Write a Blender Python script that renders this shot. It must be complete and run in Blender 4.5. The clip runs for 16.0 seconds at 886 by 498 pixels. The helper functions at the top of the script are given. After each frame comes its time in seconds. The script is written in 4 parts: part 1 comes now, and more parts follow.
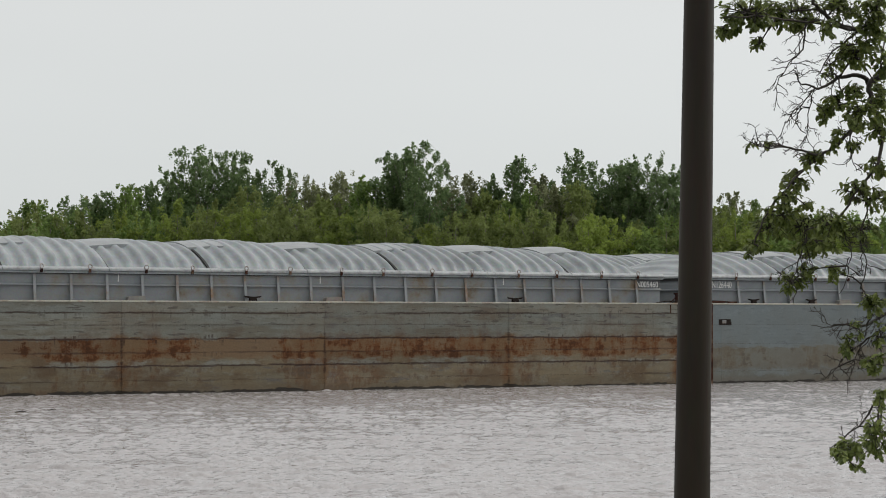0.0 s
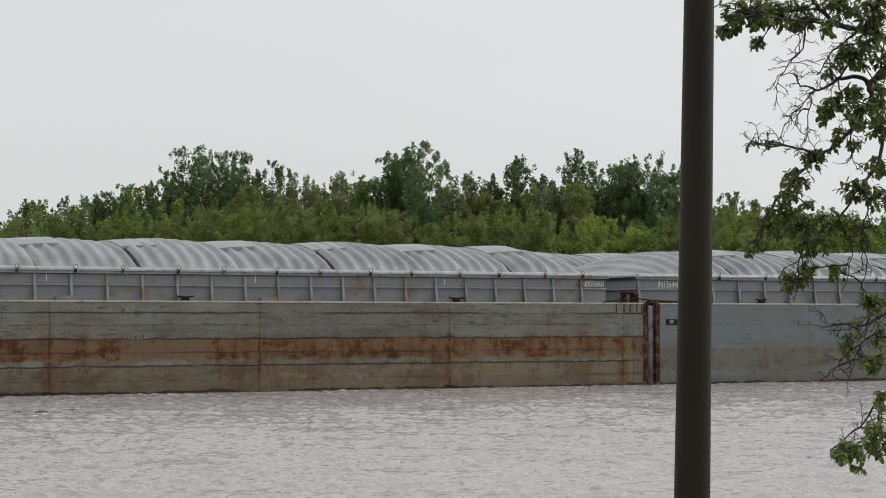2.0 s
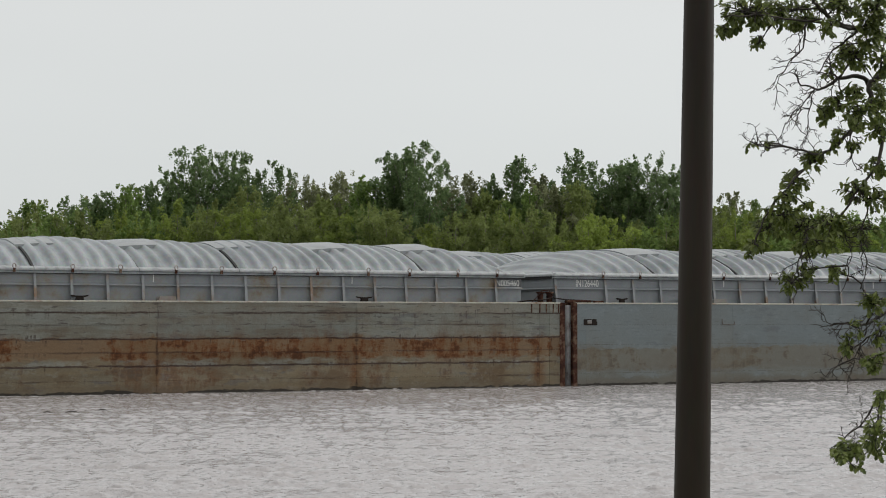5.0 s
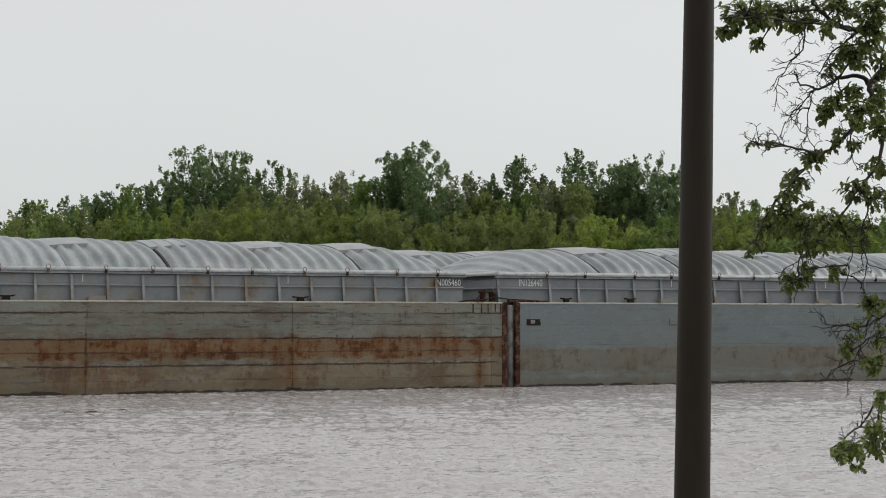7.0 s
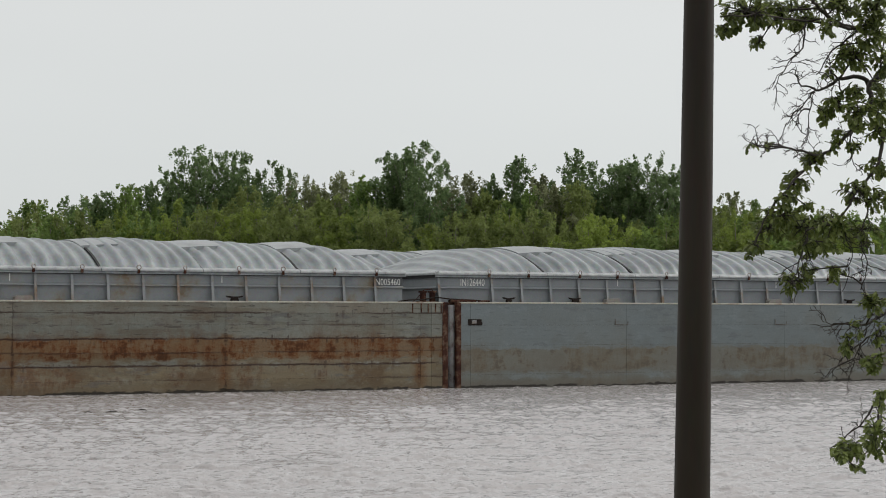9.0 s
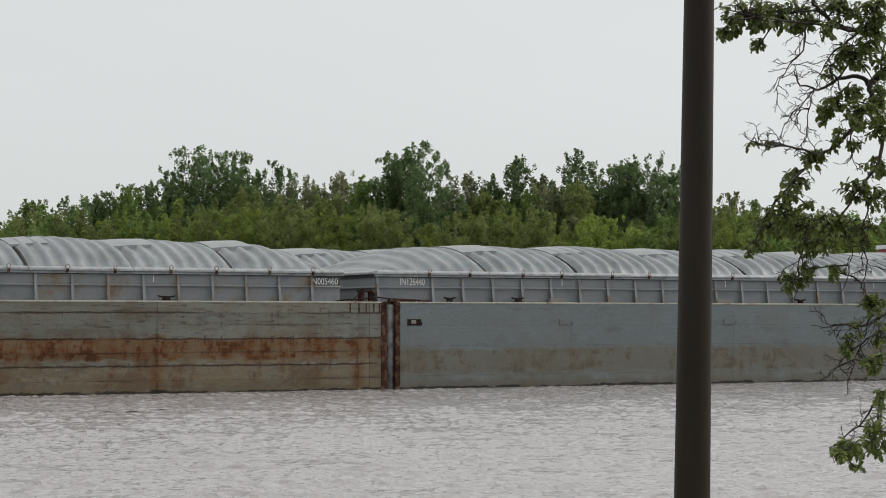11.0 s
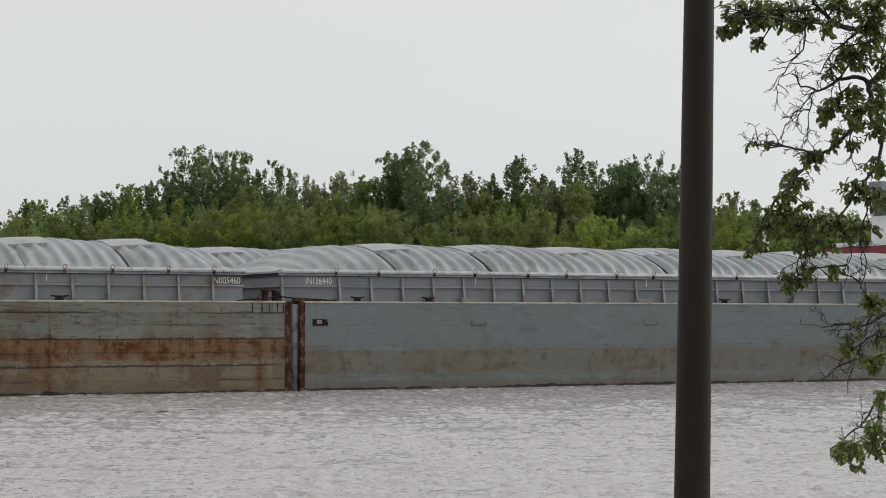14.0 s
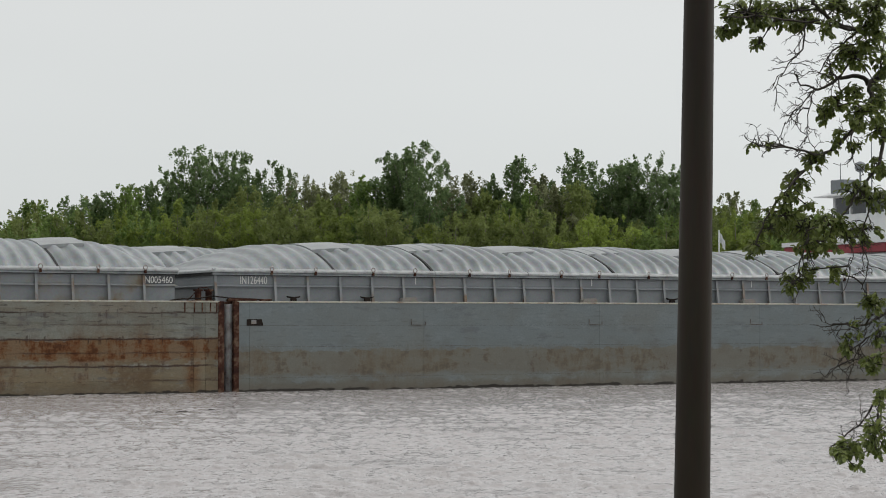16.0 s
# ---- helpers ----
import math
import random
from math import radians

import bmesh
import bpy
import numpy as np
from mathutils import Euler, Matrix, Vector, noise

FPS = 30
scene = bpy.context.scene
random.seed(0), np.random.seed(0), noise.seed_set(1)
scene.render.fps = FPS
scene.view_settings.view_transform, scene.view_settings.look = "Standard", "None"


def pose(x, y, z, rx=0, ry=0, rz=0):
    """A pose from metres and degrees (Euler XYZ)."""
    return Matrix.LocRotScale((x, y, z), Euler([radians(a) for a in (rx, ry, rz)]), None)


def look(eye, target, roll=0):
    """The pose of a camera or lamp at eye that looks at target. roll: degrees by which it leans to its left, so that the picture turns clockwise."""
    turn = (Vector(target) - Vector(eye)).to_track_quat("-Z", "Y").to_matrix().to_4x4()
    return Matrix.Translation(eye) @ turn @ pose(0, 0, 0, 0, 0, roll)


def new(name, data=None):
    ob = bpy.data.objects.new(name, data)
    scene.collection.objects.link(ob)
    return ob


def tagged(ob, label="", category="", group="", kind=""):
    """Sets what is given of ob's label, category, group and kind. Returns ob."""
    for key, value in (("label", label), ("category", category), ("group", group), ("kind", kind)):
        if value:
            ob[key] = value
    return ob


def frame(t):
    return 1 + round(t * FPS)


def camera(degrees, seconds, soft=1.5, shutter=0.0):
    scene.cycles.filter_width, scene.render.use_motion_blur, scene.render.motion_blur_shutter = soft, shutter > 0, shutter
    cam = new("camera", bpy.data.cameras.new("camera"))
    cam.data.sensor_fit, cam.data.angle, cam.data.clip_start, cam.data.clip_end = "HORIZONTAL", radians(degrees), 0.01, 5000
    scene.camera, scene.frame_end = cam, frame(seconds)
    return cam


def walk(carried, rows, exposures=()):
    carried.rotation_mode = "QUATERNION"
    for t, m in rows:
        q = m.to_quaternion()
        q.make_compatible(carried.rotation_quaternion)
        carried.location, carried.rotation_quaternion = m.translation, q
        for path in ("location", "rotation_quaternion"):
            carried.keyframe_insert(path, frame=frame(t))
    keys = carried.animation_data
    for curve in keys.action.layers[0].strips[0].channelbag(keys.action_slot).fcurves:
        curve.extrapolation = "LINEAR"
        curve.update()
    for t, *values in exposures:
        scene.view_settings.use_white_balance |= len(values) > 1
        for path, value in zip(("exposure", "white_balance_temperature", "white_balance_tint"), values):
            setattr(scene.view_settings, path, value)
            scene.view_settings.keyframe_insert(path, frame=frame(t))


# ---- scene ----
# ---- camera ----
cam = camera(26, 16.0, soft=1.0)
EYE = (0.0, 0.0, 2.75)
walk(cam, [(0.0, pose(*EYE, 92.095, 0, 0)), (16.0, pose(*EYE, 92.095, 0, 0))])

# ---- world, sun ----
SUN_TURN, SUN_HEIGHT = radians(75), radians(42)
world = bpy.data.worlds.new("overcast_sky")
world.use_nodes = True
scene.world = world
wn, wl = world.node_tree.nodes, world.node_tree.links
wn.clear()
sky = wn.new("ShaderNodeTexSky")
sky.sky_type, sky.sun_disc = "NISHITA", False
sky.sun_elevation, sky.sun_rotation = SUN_HEIGHT, SUN_TURN
sky_bg = wn.new("ShaderNodeBackground")
sky_bg.inputs["Strength"].default_value = 0.05
veil = wn.new("ShaderNodeHueSaturation")
veil.inputs["Saturation"].default_value = 0.2
wl.new(sky.outputs[0], veil.inputs["Color"])
wl.new(veil.outputs["Color"], sky_bg.inputs["Color"])
# an even cloud deck, a little bluer and darker low down
wtc, wsep, wramp = wn.new("ShaderNodeTexCoord"), wn.new("ShaderNodeSeparateXYZ"), wn.new("ShaderNodeValToRGB")
wl.new(wtc.outputs["Generated"], wsep.inputs[0])
wl.new(wsep.outputs["Z"], wramp.inputs["Fac"])
wramp.color_ramp.elements[0].position, wramp.color_ramp.elements[0].color = 0.0, (0.375, 0.41, 0.415, 1)
wramp.color_ramp.elements[1].position, wramp.color_ramp.elements[1].color = 1.0, (0.80, 0.79, 0.78, 1)
for at_z, c in ((0.06, (0.41, 0.428, 0.428)), (0.12, (0.43, 0.443, 0.434)), (0.18, (0.45, 0.456, 0.443))):
    wramp.color_ramp.elements.new(at_z).color = (*c, 1)
wnoise, wmix = wn.new("ShaderNodeTexNoise"), wn.new("ShaderNodeMix")
wnoise.inputs["Scale"].default_value, wnoise.inputs["Detail"].default_value = 2.2, 3
wmap = wn.new("ShaderNodeMapping")
wmap.inputs["Scale"].default_value = (1, 1, 4)
wl.new(wtc.outputs["Generated"], wmap.inputs[0])
wl.new(wmap.outputs[0], wnoise.inputs["Vector"])
wmix.data_type, wmix.blend_type = "RGBA", "SOFT_LIGHT"
wmix.inputs["Factor"].default_value = 0.12
wl.new(wramp.outputs["Color"], wmix.inputs["A"])
wl.new(wnoise.outputs["Fac"], wmix.inputs["B"])
cloud_bg = wn.new("ShaderNodeBackground")
cloud_bg.inputs["Strength"].default_value = 1.04
wl.new(wmix.outputs["Result"], cloud_bg.inputs["Color"])
wadd, wout = wn.new("ShaderNodeAddShader"), wn.new("ShaderNodeOutputWorld")
wl.new(sky_bg.outputs[0], wadd.inputs[0])
wl.new(cloud_bg.outputs[0], wadd.inputs[1])
wl.new(wadd.outputs[0], wout.inputs["Surface"])
sun = new("sun", bpy.data.lights.new("sun", "SUN"))
sun.data.energy, sun.data.angle, sun.data.color = 1.3, radians(16), (1.0, 0.97, 0.92)
sun.matrix_world = look((0, 0, 60), (math.sin(SUN_TURN + math.pi) * 40, math.cos(SUN_TURN + math.pi) * 40, 60 - 40 * math.tan(SUN_HEIGHT)))
scene.view_settings.exposure = 0.0


# ---- materials ----
def shader(name, colors, scale=1.0, rough=0.7, metal=0.0, bump=0.2, bump_scale=None, stretch=(1, 1, 1), vary=0.0, fine=0.25, dist=0.02, spec=0.5):
    """Two scales of noise between the colours, with relief and an uneven gloss; vary: difference from object to object."""
    m = bpy.data.materials.new(name)
    m.use_nodes = True
    n, l = m.node_tree.nodes, m.node_tree.links
    b = n["Principled BSDF"]
    tc, mp = n.new("ShaderNodeTexCoord"), n.new("ShaderNodeMapping")
    mp.inputs["Scale"].default_value = stretch
    l.new(tc.outputs["Object"], mp.inputs[0])
    big, small = n.new("ShaderNodeTexNoise"), n.new("ShaderNodeTexNoise")
    big.inputs["Scale"].default_value, big.inputs["Detail"].default_value, big.inputs["Roughness"].default_value = scale, 6, 0.62
    small.inputs["Scale"].default_value, small.inputs["Detail"].default_value = (bump_scale or scale * 9), 5
    l.new(mp.outputs[0], big.inputs["Vector"])
    l.new(mp.outputs[0], small.inputs["Vector"])
    ramp = n.new("ShaderNodeValToRGB")
    e = ramp.color_ramp.elements
    for i in range(len(colors) - 2):
        e.new(0.5)
    for i, c in enumerate(colors):
        e[i].position = 0.32 + 0.36 * i / max(1, len(colors) - 1)
        e[i].color = (*c, 1)
    l.new(big.outputs["Fac"], ramp.inputs["Fac"])
    mix = n.new("ShaderNodeMix")
    mix.data_type, mix.blend_type = "RGBA", "SOFT_LIGHT"
    mix.inputs["Factor"].default_value = fine
    l.new(ramp.outputs["Color"], mix.inputs["A"])
    l.new(small.outputs["Color"], mix.inputs["B"])
    out = mix.outputs["Result"]
    if vary:
        info, hsv, mr = n.new("ShaderNodeObjectInfo"), n.new("ShaderNodeHueSaturation"), n.new("ShaderNodeMapRange")
        mr.inputs["To Min"].default_value, mr.inputs["To Max"].default_value = 1 - vary, 1 + vary
        l.new(info.outputs["Random"], mr.inputs["Value"])
        l.new(mr.outputs[0], hsv.inputs["Value"])
        l.new(out, hsv.inputs["Color"])
        out = hsv.outputs["Color"]
    l.new(out, b.inputs["Base Color"])
    rr = n.new("ShaderNodeMapRange")
    rr.inputs["To Min"].default_value, rr.inputs["To Max"].default_value = max(0.02, rough - 0.15), min(1, rough + 0.15)
    l.new(small.outputs["Fac"], rr.inputs["Value"])
    l.new(rr.outputs[0], b.inputs["Roughness"])
    b.inputs["Metallic"].default_value = metal
    b.inputs["Specular IOR Level"].default_value = spec
    if bump:
        bp = n.new("ShaderNodeBump")
        bp.inputs["Strength"].default_value, bp.inputs["Distance"].default_value = bump, dist
        l.new(small.outputs["Fac"], bp.inputs["Height"])
        l.new(bp.outputs[0], b.inputs["Normal"])
    return m


def leaf_shader(name, dark, light, rough=0.6, through_light=0.5):
    """Foliage: colour differs leaf by leaf and tree by tree; some light comes through."""
    m = bpy.data.materials.new(name)
    m.use_nodes = True
    n, l = m.node_tree.nodes, m.node_tree.links
    b, outp = n["Principled BSDF"], n["Material Output"]
    geo, info, ramp = n.new("ShaderNodeNewGeometry"), n.new("ShaderNodeObjectInfo"), n.new("ShaderNodeValToRGB")
    ramp.color_ramp.elements[0].color, ramp.color_ramp.elements[1].color = (*dark, 1), (*light, 1)
    l.new(geo.outputs["Random Per Island"], ramp.inputs["Fac"])
    hsv, mr = n.new("ShaderNodeHueSaturation"), n.new("ShaderNodeMapRange")
    mr.inputs["To Min"].default_value, mr.inputs["To Max"].default_value = 0.85, 1.15
    l.new(info.outputs["Random"], mr.inputs["Value"])
    l.new(mr.outputs[0], hsv.inputs["Value"])
    l.new(ramp.outputs["Color"], hsv.inputs["Color"])
    l.new(hsv.outputs["Color"], b.inputs["Base Color"])
    b.inputs["Roughness"].default_value = rough
    tr, mx = n.new("ShaderNodeBsdfTranslucent"), n.new("ShaderNodeMixShader")
    l.new(hsv.outputs["Color"], tr.inputs["Color"])
    mx.inputs[0].default_value = through_light
    l.new(b.outputs[0], mx.inputs[1])
    l.new(tr.outputs[0], mx.inputs[2])
    l.new(mx.outputs[0], outp.inputs["Surface"])
    return m


def hull_shader(name, upper, lower, rust, band, rust_amount, seed, seams=(), tone=0.12, grime=0.5, ribs=None):
    """Old hull paint: upper and lower coats, rust that gathers in a band at the rub height and runs down in streaks, grime along the seams, growth by the water."""
    m = bpy.data.materials.new(name)
    m.use_nodes = True
    n, l = m.node_tree.nodes, m.node_tree.links
    b = n["Principled BSDF"]
    tc, sep, info = n.new("ShaderNodeTexCoord"), n.new("ShaderNodeSeparateXYZ"), n.new("ShaderNodeObjectInfo")
    l.new(tc.outputs["Object"], sep.inputs[0])

    def noise_tex(scale, stretch, detail=6, rough=0.6):
        mp, t = n.new("ShaderNodeMapping"), n.new("ShaderNodeTexNoise")
        mp.inputs["Scale"].default_value, mp.inputs["Location"].default_value = stretch, (seed, seed * 2, seed * 3)
        t.inputs["Scale"].default_value, t.inputs["Detail"].default_value, t.inputs["Roughness"].default_value = scale, detail, rough
        l.new(tc.outputs["Object"], mp.inputs[0])
        l.new(mp.outputs[0], t.inputs["Vector"])
        return t.outputs["Fac"]

    def math_node(op, a, c=None):
        t = n.new("ShaderNodeMath")
        t.operation = op
        for i, v in enumerate((a, c)):
            if v is None:
                continue
            if isinstance(v, (int, float)):
                t.inputs[i].default_value = v
            else:
                l.new(v, t.inputs[i])
        return t.outputs[0]

    def spread(v, lo, hi, to_lo=0.0, to_hi=1.0):
        t = n.new("ShaderNodeMapRange")
        t.interpolation_type = "SMOOTHSTEP"
        for k, q in (("From Min", lo), ("From Max", hi), ("To Min", to_lo), ("To Max", to_hi)):
            t.inputs[k].default_value = q
        l.new(v, t.inputs["Value"])
        return t.outputs[0]

    def mixed(f, a, c, how="MIX"):
        t = n.new("ShaderNodeMix")
        t.data_type, t.blend_type = "RGBA", how
        for key, v in (("Factor", f), ("A", a), ("B", c)):
            if isinstance(v, tuple):
                t.inputs[key].default_value = (*v, 1)
            elif isinstance(v, (int, float)):
                t.inputs[key].default_value = v
            else:
                l.new(v, t.inputs[key])
        return t.outputs["Result"]

    x, z, chance = sep.outputs["X"], sep.outputs["Z"], info.outputs["Random"]
    patch = spread(noise_tex(0.26, (1, 1, 0.6), 5), 0.34, 0.66)
    mottle = spread(noise_tex(1.6, (0.75, 1, 1.5), 9, 0.72), 0.32, 0.68)
    blot = spread(noise_tex(0.85, (0.8, 1, 2.2), 6, 0.6), 0.38, 0.66)
    runs = spread(noise_tex(1.0, (2.0, 2.0, 0.8), 8, 0.72), 0.38, 0.64)
    along = noise_tex(0.8, (0.35, 1, 4.0), 6, 0.62)
    scrape = noise_tex(1.5, (0.85, 1, 6.5), 4, 0.55)
    grain = noise_tex(14.0, (1, 1, 1), 4)
    wobble = math_node("MULTIPLY", math_node("SUBTRACT", mottle, 0.5), 0.22)
    zz = math_node("ADD", z, wobble)
    # two coats, the lower one browner, each plate faded in its own way
    col = mixed(spread(zz, band[1] - 0.14, band[1] + 0.14), lower, upper)
    col = mixed(math_node("MULTIPLY", chance, spread(patch, 0.2, 0.8, 0.05, 0.5)), col, tuple(0.5 * (p + q) for p, q in zip(upper, lower)))
    col = mixed(math_node("MULTIPLY", blot, 0.5 * min(1.0, rust_amount + 0.1)), col, tuple(0.45 * u + 0.45 * w for u, w in zip(upper, lower)))
    # soot-grey smudges
    col = mixed(math_node("MULTIPLY", spread(noise_tex(0.9, (0.7, 1, 2.6), 7, 0.68), 0.56, 0.66), 0.6 * rust_amount), col, tuple(0.5 * v for v in (upper[0], upper[0], upper[1])))
    col = mixed(spread(along, 0.47, 0.64, 0.0, grime), col, tuple(v * 0.62 for v in lower))
    col = mixed(spread(mottle, 0.62, 0.95, 0.0, 0.35), col, tuple(min(1, v * 1.32) for v in upper))
    # old brown stains, mostly low down
    stain = noise_tex(0.6, (0.9, 1, 1.2), 8, 0.7)
    low_down = spread(zz, band[1] - 0.2, band[1] + 0.5, 1.0, 0.30)
    col = mixed(math_node("MULTIPLY", math_node("MULTIPLY", spread(stain, 0.49, 0.64), low_down), 0.75 * rust_amount), col, tuple(v * q for v, q in zip(lower, (0.56, 0.44, 0.36))))
    # rust: patches that hang in the band, an ochre wash between them
    inside = math_node("MULTIPLY", spread(zz, band[0] - 0.12, band[0] + 0.10), spread(zz, band[1] - 0.04, band[1] + 0.03, 1.0, 0.0))
    wear = math_node("ADD", math_node("MULTIPLY", runs, 0.24), math_node("ADD", math_node("MULTIPLY", patch, 0.46), math_node("MULTIPLY", mottle, 0.30)))
    strong = math_node("MULTIPLY", spread(wear, 0.38, 0.60), inside)
    weak = math_node("MULTIPLY", math_node("MULTIPLY", spread(wear, 0.50, 0.78), low_down), 0.6)
    rusty = math_node("MAXIMUM", strong, weak)
    # rust that weeps down beside the frames inside the hull
    if ribs:
        off = math_node("ABSOLUTE", math_node("SUBTRACT", math_node("PINGPONG", math_node("SUBTRACT", x, ribs[0]), ribs[1] / 2), 0.0))
        weep = math_node("MULTIPLY", spread(math_node("ADD", off, math_node("MULTIPLY", wobble, 1.4)), 0.03, 0.42, 1.0, 0.0), spread(zz, band[1] + 0.0, band[1] + 0.25, 1.0, 0.0))
        rusty = math_node("MAXIMUM", rusty, math_node("MULTIPLY", weep, 0.85))
        streak = math_node("MULTIPLY", spread(math_node("ADD", off, math_node("MULTIPLY", wobble, 0.35)), 0.015, 0.075, 1.0, 0.0), spread(zz, band[1] + 0.1, band[1] + 0.5, 1.0, 0.25))
    rusty = math_node("MULTIPLY", rusty, rust_amount)
    ochre = tuple(0.44 * r + 0.56 * p for r, p in zip(rust, lower))
    rust_col = mixed(spread(math_node("ADD", math_node("MULTIPLY", runs, 0.5), math_node("MULTIPLY", mottle, 0.5)), 0.25, 0.75), ochre, rust)
    rust_col = mixed(spread(math_node("ADD", math_node("MULTIPLY", mottle, 0.6), math_node("MULTIPLY", runs, 0.4)), 0.55, 0.85, 0.0, 0.85), rust_col, tuple(v * 0.45 for v in rust))
    col = mixed(math_node("MULTIPLY", inside, 0.9 * rust_amount), col, ochre)
    col = mixed(rusty, col, rust_col)
    # bare pale scrapes just under the band
    chips = math_node("MULTIPLY", spread(zz, band[0] - 0.32, band[0] - 0.24), spread(zz, band[0] - 0.10, band[0] + 0.02, 1.0, 0.0))
    col = mixed(math_node("MULTIPLY", math_node("MULTIPLY", chips, spread(math_node("ADD", blot, mottle), 0.8, 1.5)), 0.55 * rust_amount), col, tuple(v * 1.25 for v in upper))
    # grime that breaks out of the seams and drips down
    if seams:
        line, runs_down = None, None
        drip = noise_tex(1.0, (5.0, 5.0, 0.25), 4)
        for q, much in seams:
            d = math_node("ABSOLUTE", math_node("SUBTRACT", math_node("ADD", z, math_node("MULTIPLY", wobble, 0.26)), q))
            d = math_node("MULTIPLY", math_node("MULTIPLY", spread(d, 0.012, 0.055, 1.0, 0.0), spread(along, 0.55 - 0.22 * much, 0.66 - 0.22 * much)), min(1.0, much + 0.2))
            line = d if line is None else math_node("MAXIMUM", line, d)
            u = math_node("SUBTRACT", math_node("ADD", math_node("MULTIPLY", wobble, 1.2), q + 0.08), z)
            u = math_node("MULTIPLY", math_node("MULTIPLY", spread(u, 0.0, 0.03), spread(u, 0.06, 0.30, 1.0, 0.0)), much)
            runs_down = u if runs_down is None else math_node("MAXIMUM", runs_down, u)
        runs_down = math_node("MULTIPLY", math_node("MULTIPLY", runs_down, spread(drip, 0.56, 0.62)), 0.85)
        line = math_node("MAXIMUM", line, runs_down)
        if ribs:
            line = math_node("MAXIMUM", line, math_node("MULTIPLY", math_node("MULTIPLY", streak, spread(along, 0.40, 0.58)), 0.85))
        col = mixed(math_node("MULTIPLY", line, 0.9), col, (0.032, 0.015, 0.010))
    # dark scrapes where fenders and lock walls rubbed, most of them above the band
    rubbed = math_node("MULTIPLY", spread(scrape, 0.605, 0.63), spread(z, band[1] - 0.1, band[1] + 0.2, 0.25, 1.0))
    col = mixed(math_node("MULTIPLY", rubbed, 0.7 * rust_amount ** 2), col, (0.05, 0.042, 0.034))
    # weed and wet mud along the water
    col = mixed(spread(zz, 0.05, 0.32, 0.40, 0.0), col, (0.10, 0.075, 0.045))
    fringe = math_node("ADD", math_node("MULTIPLY", math_node("SUBTRACT", blot, 0.5), 0.09), math_node("MULTIPLY", math_node("SUBTRACT", mottle, 0.5), 0.13))
    col = mixed(spread(math_node("ADD", z, fringe), -0.075, -0.035, 0.95, 0.0), col, (0.016, 0.013, 0.009))
    fade = n.new("ShaderNodeHueSaturation")
    l.new(spread(chance, 0.0, 1.0, 1 - tone, 1 + tone), fade.inputs["Value"])
    l.new(col, fade.inputs["Color"])
    l.new(mixed(0.25, fade.outputs["Color"], grain, "SOFT_LIGHT"), b.inputs["Base Color"])
    l.new(spread(rusty, 0.0, 1.0, 0.5, 0.9), b.inputs["Roughness"])
    b.inputs["Specular IOR Level"].default_value = 0.35
    bp = n.new("ShaderNodeBump")
    bp.inputs["Strength"].default_value, bp.inputs["Distance"].default_value = 0.45 * rust_amount ** 2, 0.02
    l.new(math_node("ADD", math_node("MULTIPLY", grain, 0.3), mottle), bp.inputs["Height"])
    l.new(bp.outputs[0], b.inputs["Normal"])
    return m


def water_shader():
    m = bpy.data.materials.new("muddy_river_water")
    m.use_nodes = True
    n, l = m.node_tree.nodes, m.node_tree.links
    b = n["Principled BSDF"]
    tc, a, c, mp = n.new("ShaderNodeTexCoord"), n.new("ShaderNodeTexNoise"), n.new("ShaderNodeTexNoise"), n.new("ShaderNodeMapping")
    l.new(tc.outputs["Object"], mp.inputs[0])
    mp.inputs["Scale"].default_value = (1.0, 0.7, 1)
    for t, s, d in ((a, 0.06, 4), (c, 6.0, 7)):
        t.inputs["Scale"].default_value, t.inputs["Detail"].default_value = s, d
        l.new(mp.outputs[0], t.inputs["Vector"])
    ramp = n.new("ShaderNodeValToRGB")
    ramp.color_ramp.elements[0].position, ramp.color_ramp.elements[0].color = 0.35, (0.325, 0.308, 0.305, 1)
    ramp.color_ramp.elements[1].position, ramp.color_ramp.elements[1].color = 0.65, (0.358, 0.340, 0.337, 1)
    l.new(a.outputs["Fac"], ramp.inputs["Fac"])
    l.new(ramp.outputs["Color"], b.inputs["Base Color"])
    b.inputs["Roughness"].default_value, b.inputs["IOR"].default_value = 0.06, 1.34
    bp = n.new("ShaderNodeBump")
    bp.inputs["Strength"].default_value, bp.inputs["Distance"].default_value = 1.0, 0.07
    l.new(c.outputs["Fac"], bp.inputs["Height"])
    l.new(bp.outputs[0], b.inputs["Normal"])
    return m


RUSTY_HULL = hull_shader("weathered_rusty_hull_paint", (0.160, 0.171, 0.152), (0.152, 0.118, 0.068), (0.112, 0.042, 0.013), (1.20, 1.98), 1.0, 3.0, ((0.37, 0.4), (0.93, 0.85), (1.45, 0.45), (1.98, 1.0), (2.53, 0.4), (3.0, 0.75)), ribs=(-9.59, 8.47))
BLUE_HULL = hull_shader("faded_blue_grey_hull_paint", (0.138, 0.164, 0.172), (0.143, 0.148, 0.132), (0.115, 0.080, 0.040), (0.55, 1.52), 0.55, 11.0, (), 0.02, 0.14)
COAMING = shader("grey_coaming_paint", [(0.16, 0.178, 0.19), (0.19, 0.208, 0.22), (0.215, 0.228, 0.238)], 0.7, 0.6, 0, 0.15, 14)
COAMING_RUST = shader("grey_coaming_paint_with_rust", [(0.195, 0.212, 0.222), (0.20, 0.21, 0.215), (0.16, 0.10, 0.055)], 1.1, 0.65, 0, 0.2, 14, vary=0.1)
